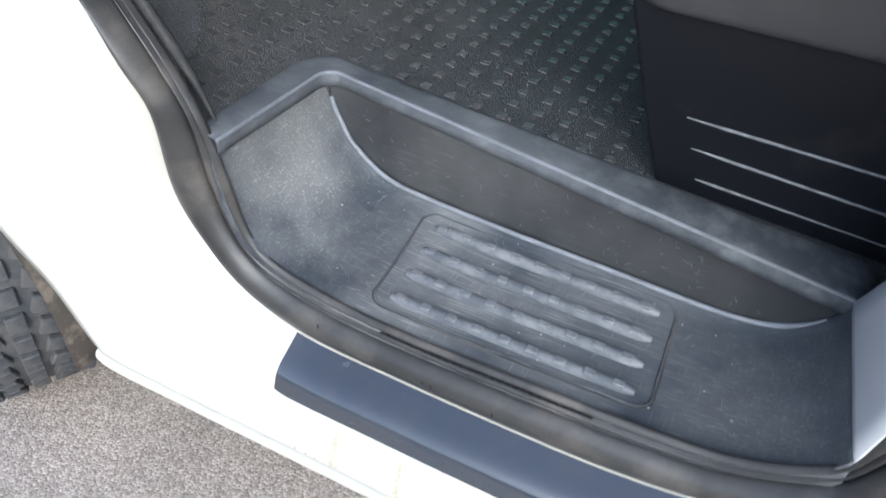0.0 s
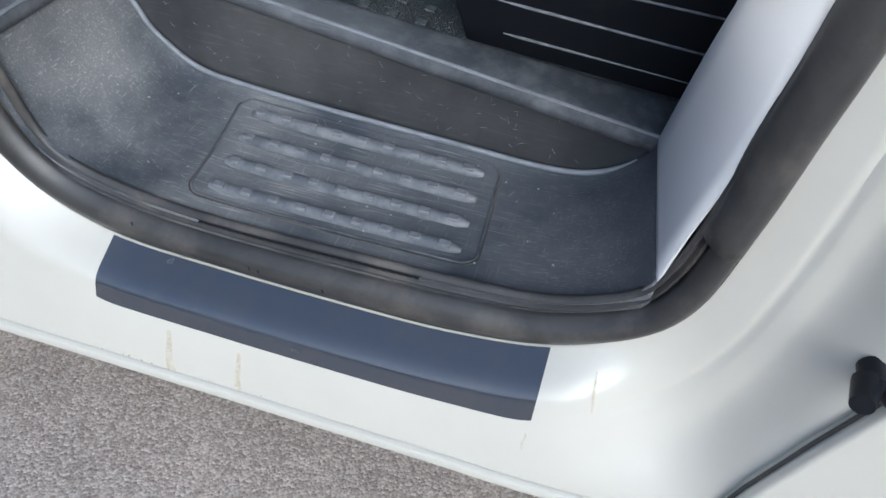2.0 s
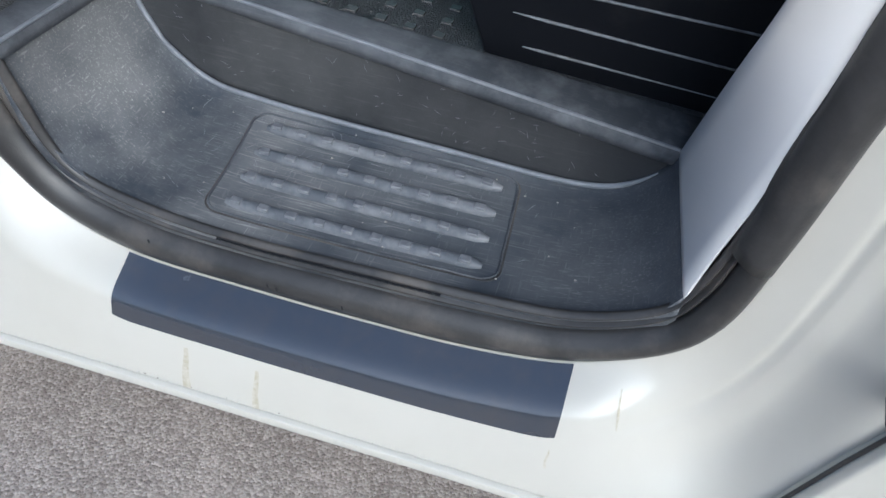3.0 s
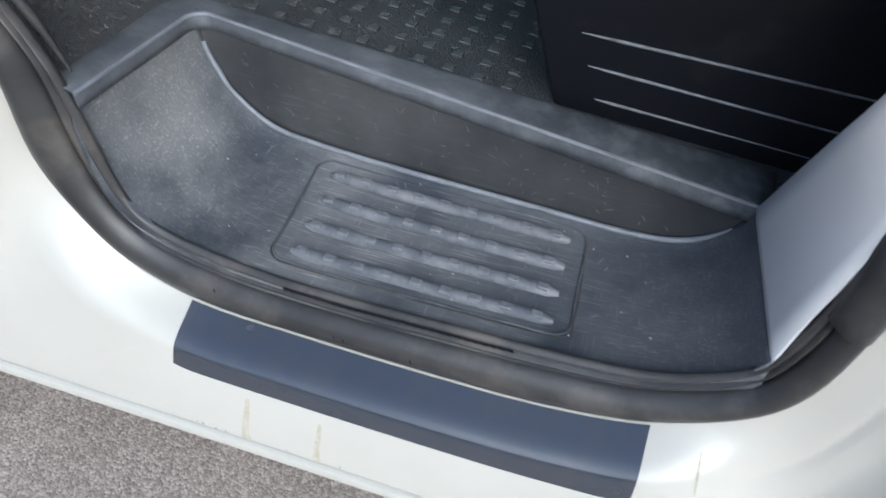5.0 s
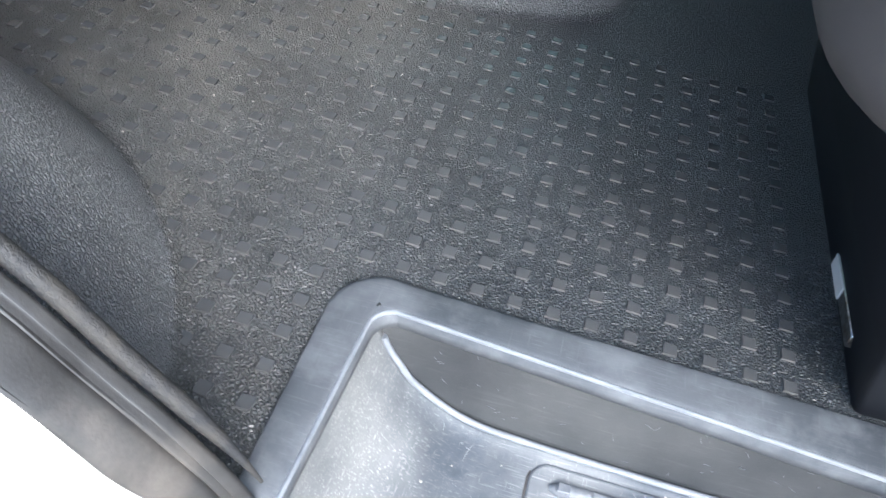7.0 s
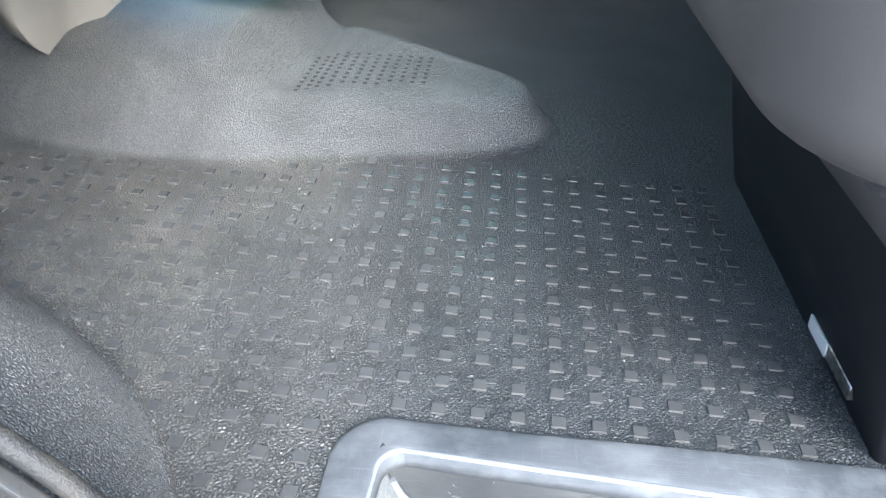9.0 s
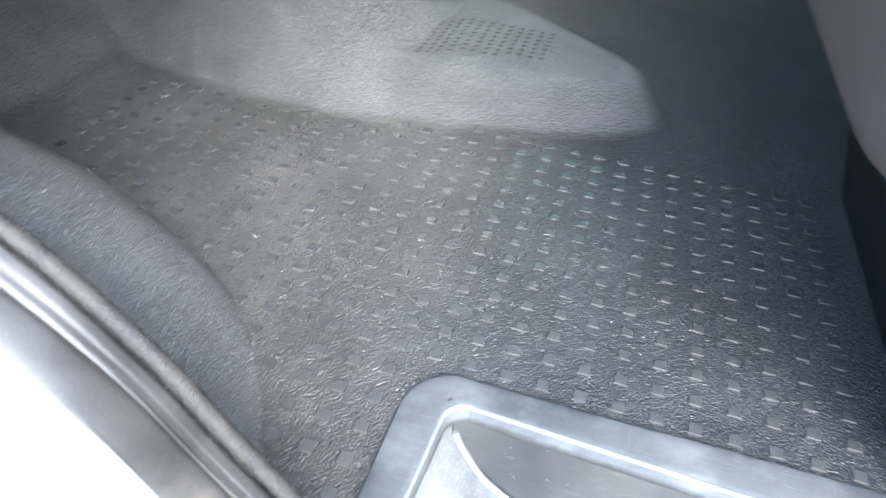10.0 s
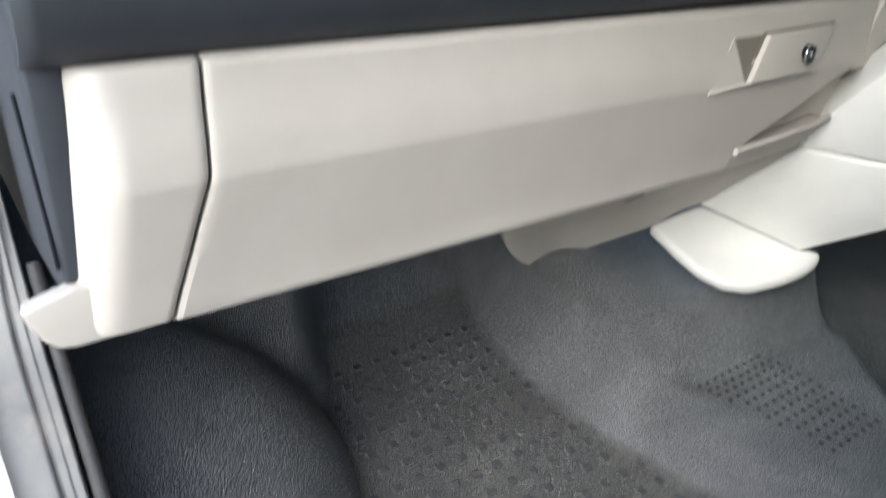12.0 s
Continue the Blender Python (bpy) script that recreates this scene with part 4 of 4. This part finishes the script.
part("pocket_sill", prism([(-0.450, 1.100, 0.9995), (-0.450, 1.2620, 1.0120), (-0.451, 1.2680, 1.0080), (-0.456, 1.2250, 0.9850), (-0.456, 1.095, 0.980)], (-0.02, 0, 0), 0.0015), BEIGE, dash, "beige face under the open pocket")
part("centre_fascia", prism([(-0.448, 1.318, 1.140), (-0.448, 1.60, 1.140), (-0.448, 1.60, 1.060), (-0.448, 1.36, 1.0590), (-0.448, 1.28, 1.0600), (-0.448, 1.293, 1.080)], (-0.03, 0, 0), 0.003), BEIGE, dash, "beige fascia beside the glove box")
# dark upper pad and its end
UPPER = [(-0.47, 1.134), (-0.456, 1.1405), (-0.446, 1.152), (-0.440, 1.175), (-0.444, 1.205), (-0.47, 1.235), (-0.55, 1.255), (-0.75, 1.255), (-0.98, 1.17)]
part("upper_pad", sheet([[(x, y, z) for x, z in UPPER] for y in [0.522, 0.532] + [0.6 + 0.1 * k for k in range(13)]]), DARK, dash, "dark grey upper dash pad", solid=0.004, face=(1, 0, 1))
part("end_cap", prism([(-0.462, 0.521, 1.25), (-0.462, 0.521, 1.02), (-0.50, 0.521, 1.0), (-0.62, 0.521, 0.985), (-0.80, 0.521, 0.985), (-0.80, 0.521, 1.25)], (0, 0.02, 0), 0.004), DARK, dash,
     "dark grey end cap of the dash")
# heater cover below, centre stack with its sloping ledge
LOW = [(-0.713, 1.032, 0.850), (-0.713, 1.046, 0.820), (-0.722, 1.082, 0.777), (-0.728, 1.128, 0.752), (-0.722, 1.164, 0.757), (-0.668, 1.182, 0.797), (-0.609, 1.199, 0.839), (-0.590, 1.235, 0.862), (-0.560, 1.262, 0.886), (-0.480, 1.273, 0.968)]
HIGH = [(-0.464, 0.827, 0.983), (-0.464, 0.837, 0.983), (-0.464, 0.867, 0.983), (-0.464, 0.903, 0.983), (-0.464, 0.930, 0.983), (-0.464, 0.956, 0.983), (-0.464, 1.010, 0.983), (-0.464, 1.099, 0.983), (-0.464, 1.190, 0.986), (-0.464, 1.270, 0.990)]
low_line, high_line = steps(LOW, 4), steps(HIGH, 4)
rows = []
for a, b in zip(high_line, low_line):
    bend = Vector((b.x + 0.22 * (a.x - b.x), b.y + 0.35 * (a.y - b.y), b.z + 0.80 * (a.z - b.z)))
    row = [a.lerp(bend, k / 8).lerp(bend.lerp(b, k / 8), k / 8) for k in range(9)]
    row.append(b + Vector((-0.010, 0.004, 0.003)))
    row.append(b + Vector((-0.030, 0.010, 0.012)))
    rows.append(row)
part("lower_cover", sheet(rows), BEIGE, dash, "beige lower cover with a rounded tab", solid=0.003, face=(1, -1, -0.2), angle=60)
fold = [(-0.4635, 1.000, 0.9790), (-0.4635, 1.040, 0.9800), (-0.5000, 1.020, 0.9540)]
part("cover_fold", prism(fold, (0.002, -0.003, -0.005), 0.0012), BEIGE, dash, "small folded gusset in the lower cover")
part("centre_panel", prism([(-0.579, 1.256, 0.868), (-0.482, 1.339, 0.822), (-0.402, 1.365, 0.8755), (-0.30, 1.41, 0.92), (-0.30, 1.36, 1.01), (-0.405, 1.323, 0.9600), (-0.478, 1.2735, 0.9680)], (-0.03, 0.047, 0.022), 0.003), PALE, dash,
     "pale lower centre console")
part("upper_centre_panel", prism([(-0.477, 1.2725, 0.9715), (-0.405, 1.3215, 0.9635), (-0.30, 1.36, 1.014), (-0.30, 1.32, 1.10), (-0.4087, 1.2725, 1.0666), (-0.4535, 1.2697, 1.011)], (-0.03, 0.047, 0.022), 0.003), PALE, dash, "pale upper centre console")
part("ledge", prism([(-0.610, 1.200, 0.843), (-0.584, 1.262, 0.869), (-0.487, 1.345, 0.823), (-0.464, 1.356, 0.827), (-0.456, 1.345, 0.818), (-0.458, 1.318, 0.809), (-0.466, 1.285, 0.803), (-0.480, 1.245, 0.799), (-0.500, 1.220, 0.801), (-0.530, 1.206, 0.810), (-0.565, 1.201, 0.825)],
                    (-0.006, 0.008, -0.018), 0.008, 5), PALE, dash, "pale sloping ledge of the centre console", angle=60)
# unseen panel, added to keep light from the space below the dash
part("under_dash_shade", box((-0.95, 0.57, 0.994), (-0.475, 1.02, 1.002)), DARK, dash, "unseen dark panel added to shade the space under the dash")
part("cap_seam", tube([(-0.500, 0.5198, 1.118), (-0.484, 0.5198, 1.084), (-0.468, 0.5198, 1.05), (-0.4625, 0.5198, 1.030)], 0.0012, 6), GLOSS, dash)
part("firewall", box((-1.09, 0.5, 0.62), (-1.05, 1.88, 1.2)), SHELL, dash)

# ---- seat ----
seat = thing("passenger_seat", "grey vinyl front seat on a black plastic base", "seat", (0, 0, 0))
base = part("seat_base", prism([(-0.010, 0.6247, 0.800), (0.014, 0.6602, 0.700), (0.0345, 0.6868, 0.625), (0.040, 0.7010, 0.585), (0.50, 0.7010, 0.585), (0.50, 0.6247, 0.800)], (0, 0.40, 0), 0.005), GLOSS, seat,
            "black plastic seat base with moulded lines")


def base_y(x, z):
    return 0.9087 - 0.355 * z


for x0, z0, x1, drop in ((0.0493, 0.7015, 0.42, 0.010), (0.0586, 0.6710, 0.40, 0.022), (0.0689, 0.6376, 0.245, 0.0115)):
    line = []
    for k in range(13):
        x = x0 + (x1 - x0) * k / 12
        z = z0 - drop * k / 12
        line.append((x, base_y(x, z) - 0.0004, z))
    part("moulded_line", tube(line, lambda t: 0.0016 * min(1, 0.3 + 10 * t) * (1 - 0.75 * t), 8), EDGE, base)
bracket = part("seat_bracket", box((0.0262, 0.726, 0.640), (0.0310, 0.806, 0.652), 0.0008, 1), METAL, seat, "bare metal bracket strip with a white end")
part("bracket_paint", box((0.0250, 0.770, 0.6405), (0.0264, 0.8065, 0.6525), 0.0004, 1), TRIM, bracket, "white painted end")


def rounded_block(lo, hi, plan, edge, n=10):
    """A block with a plan of rounded corners and rolled upper and lower edges."""
    rows = []
    prof = [(edge * (1 - math.sin(a)), edge * (1 - math.cos(a))) for a in [math.pi / 2 * k / n for k in range(n + 1)]]
    levels = [(ins, lo[2] + z) for ins, z in prof] + [(ins, hi[2] - z) for ins, z in prof[::-1]]
    for ins, z in levels:
        row = []
        r = max(plan - ins, 0.004)
        for cx, cy, a0 in ((hi[0] - ins - r, hi[1] - ins - r, 0), (lo[0] + ins + r, hi[1] - ins - r, 90), (lo[0] + ins + r, lo[1] + ins + r, 180), (hi[0] - ins - r, lo[1] + ins + r, 270)):
            for k in range(n + 1):
                a = radians(a0 + 90 * k / n)
                row.append((cx + r * math.cos(a), cy + r * math.sin(a), z))
        rows.append(row)
    bm = sheet(rows, closed=True)
    bm.verts.ensure_lookup_table()
    m = 4 * (n + 1)
    bm.faces.new([bm.verts[k] for k in range(m)])
    bm.faces.new([bm.verts[len(bm.verts) - m + k] for k in range(m)])
    return bm


bm = rounded_block((-0.089, 0.560, 0.855), (0.50, 1.12, 1.03), 0.13, 0.030)
part("cushion", bm, SEAT, seat, "smooth grey vinyl cushion", angle=80)
bm = rounded_block((-0.048, 0.603, 0.790), (0.48, 1.06, 0.860), 0.03, 0.008, 5)
for v in bm.verts:
    drop = max(0.0, 0.852 - v.co.z) / 0.062
    v.co.x += 0.042 * drop * (1 - smooth(0.0, 0.3, v.co.x))
    v.co.y += 0.016 * drop * (1 - smooth(0.7, 0.9, v.co.y))
part("skirt", bm, SKIRT, seat, "dark skirt under the cushion")

# ---- crumbs ----
bm = bmesh.new()
random.seed(21)
spots = [(-0.351, 0.796), (-0.016, 0.778), (-0.777, 1.027), (-0.36, 0.80), (-0.53, 0.74), (-0.52, 0.75), (-0.505, 0.752)]
spots += [(random.uniform(-0.8, -0.02), random.uniform(0.72, 1.0)) for k in range(60)]
spots += [(random.uniform(-0.24, 0.2), random.uniform(0.53, 0.645)) for k in range(26)]
for x, y in spots:
    on_step = y < 0.66 and x > -0.28
    if not on_step and arch(x, y) > 0.001:
        continue
    z = tread_at(x, y) + 0.0004 if on_step else cover_z(x, y) + 0.0003
    r = random.uniform(0.0004, 0.0009)
    box((x - r, y - r * random.uniform(0.5, 1.4), z - 0.0003), (x + r * random.uniform(0.6, 1.6), y + r, z + r), r * 0.3, 1, bm)
tagged(part("crumbs", bm, CRUMB), "pale crumbs of dirt on floor mat and step", "dirt", kind="stuff")
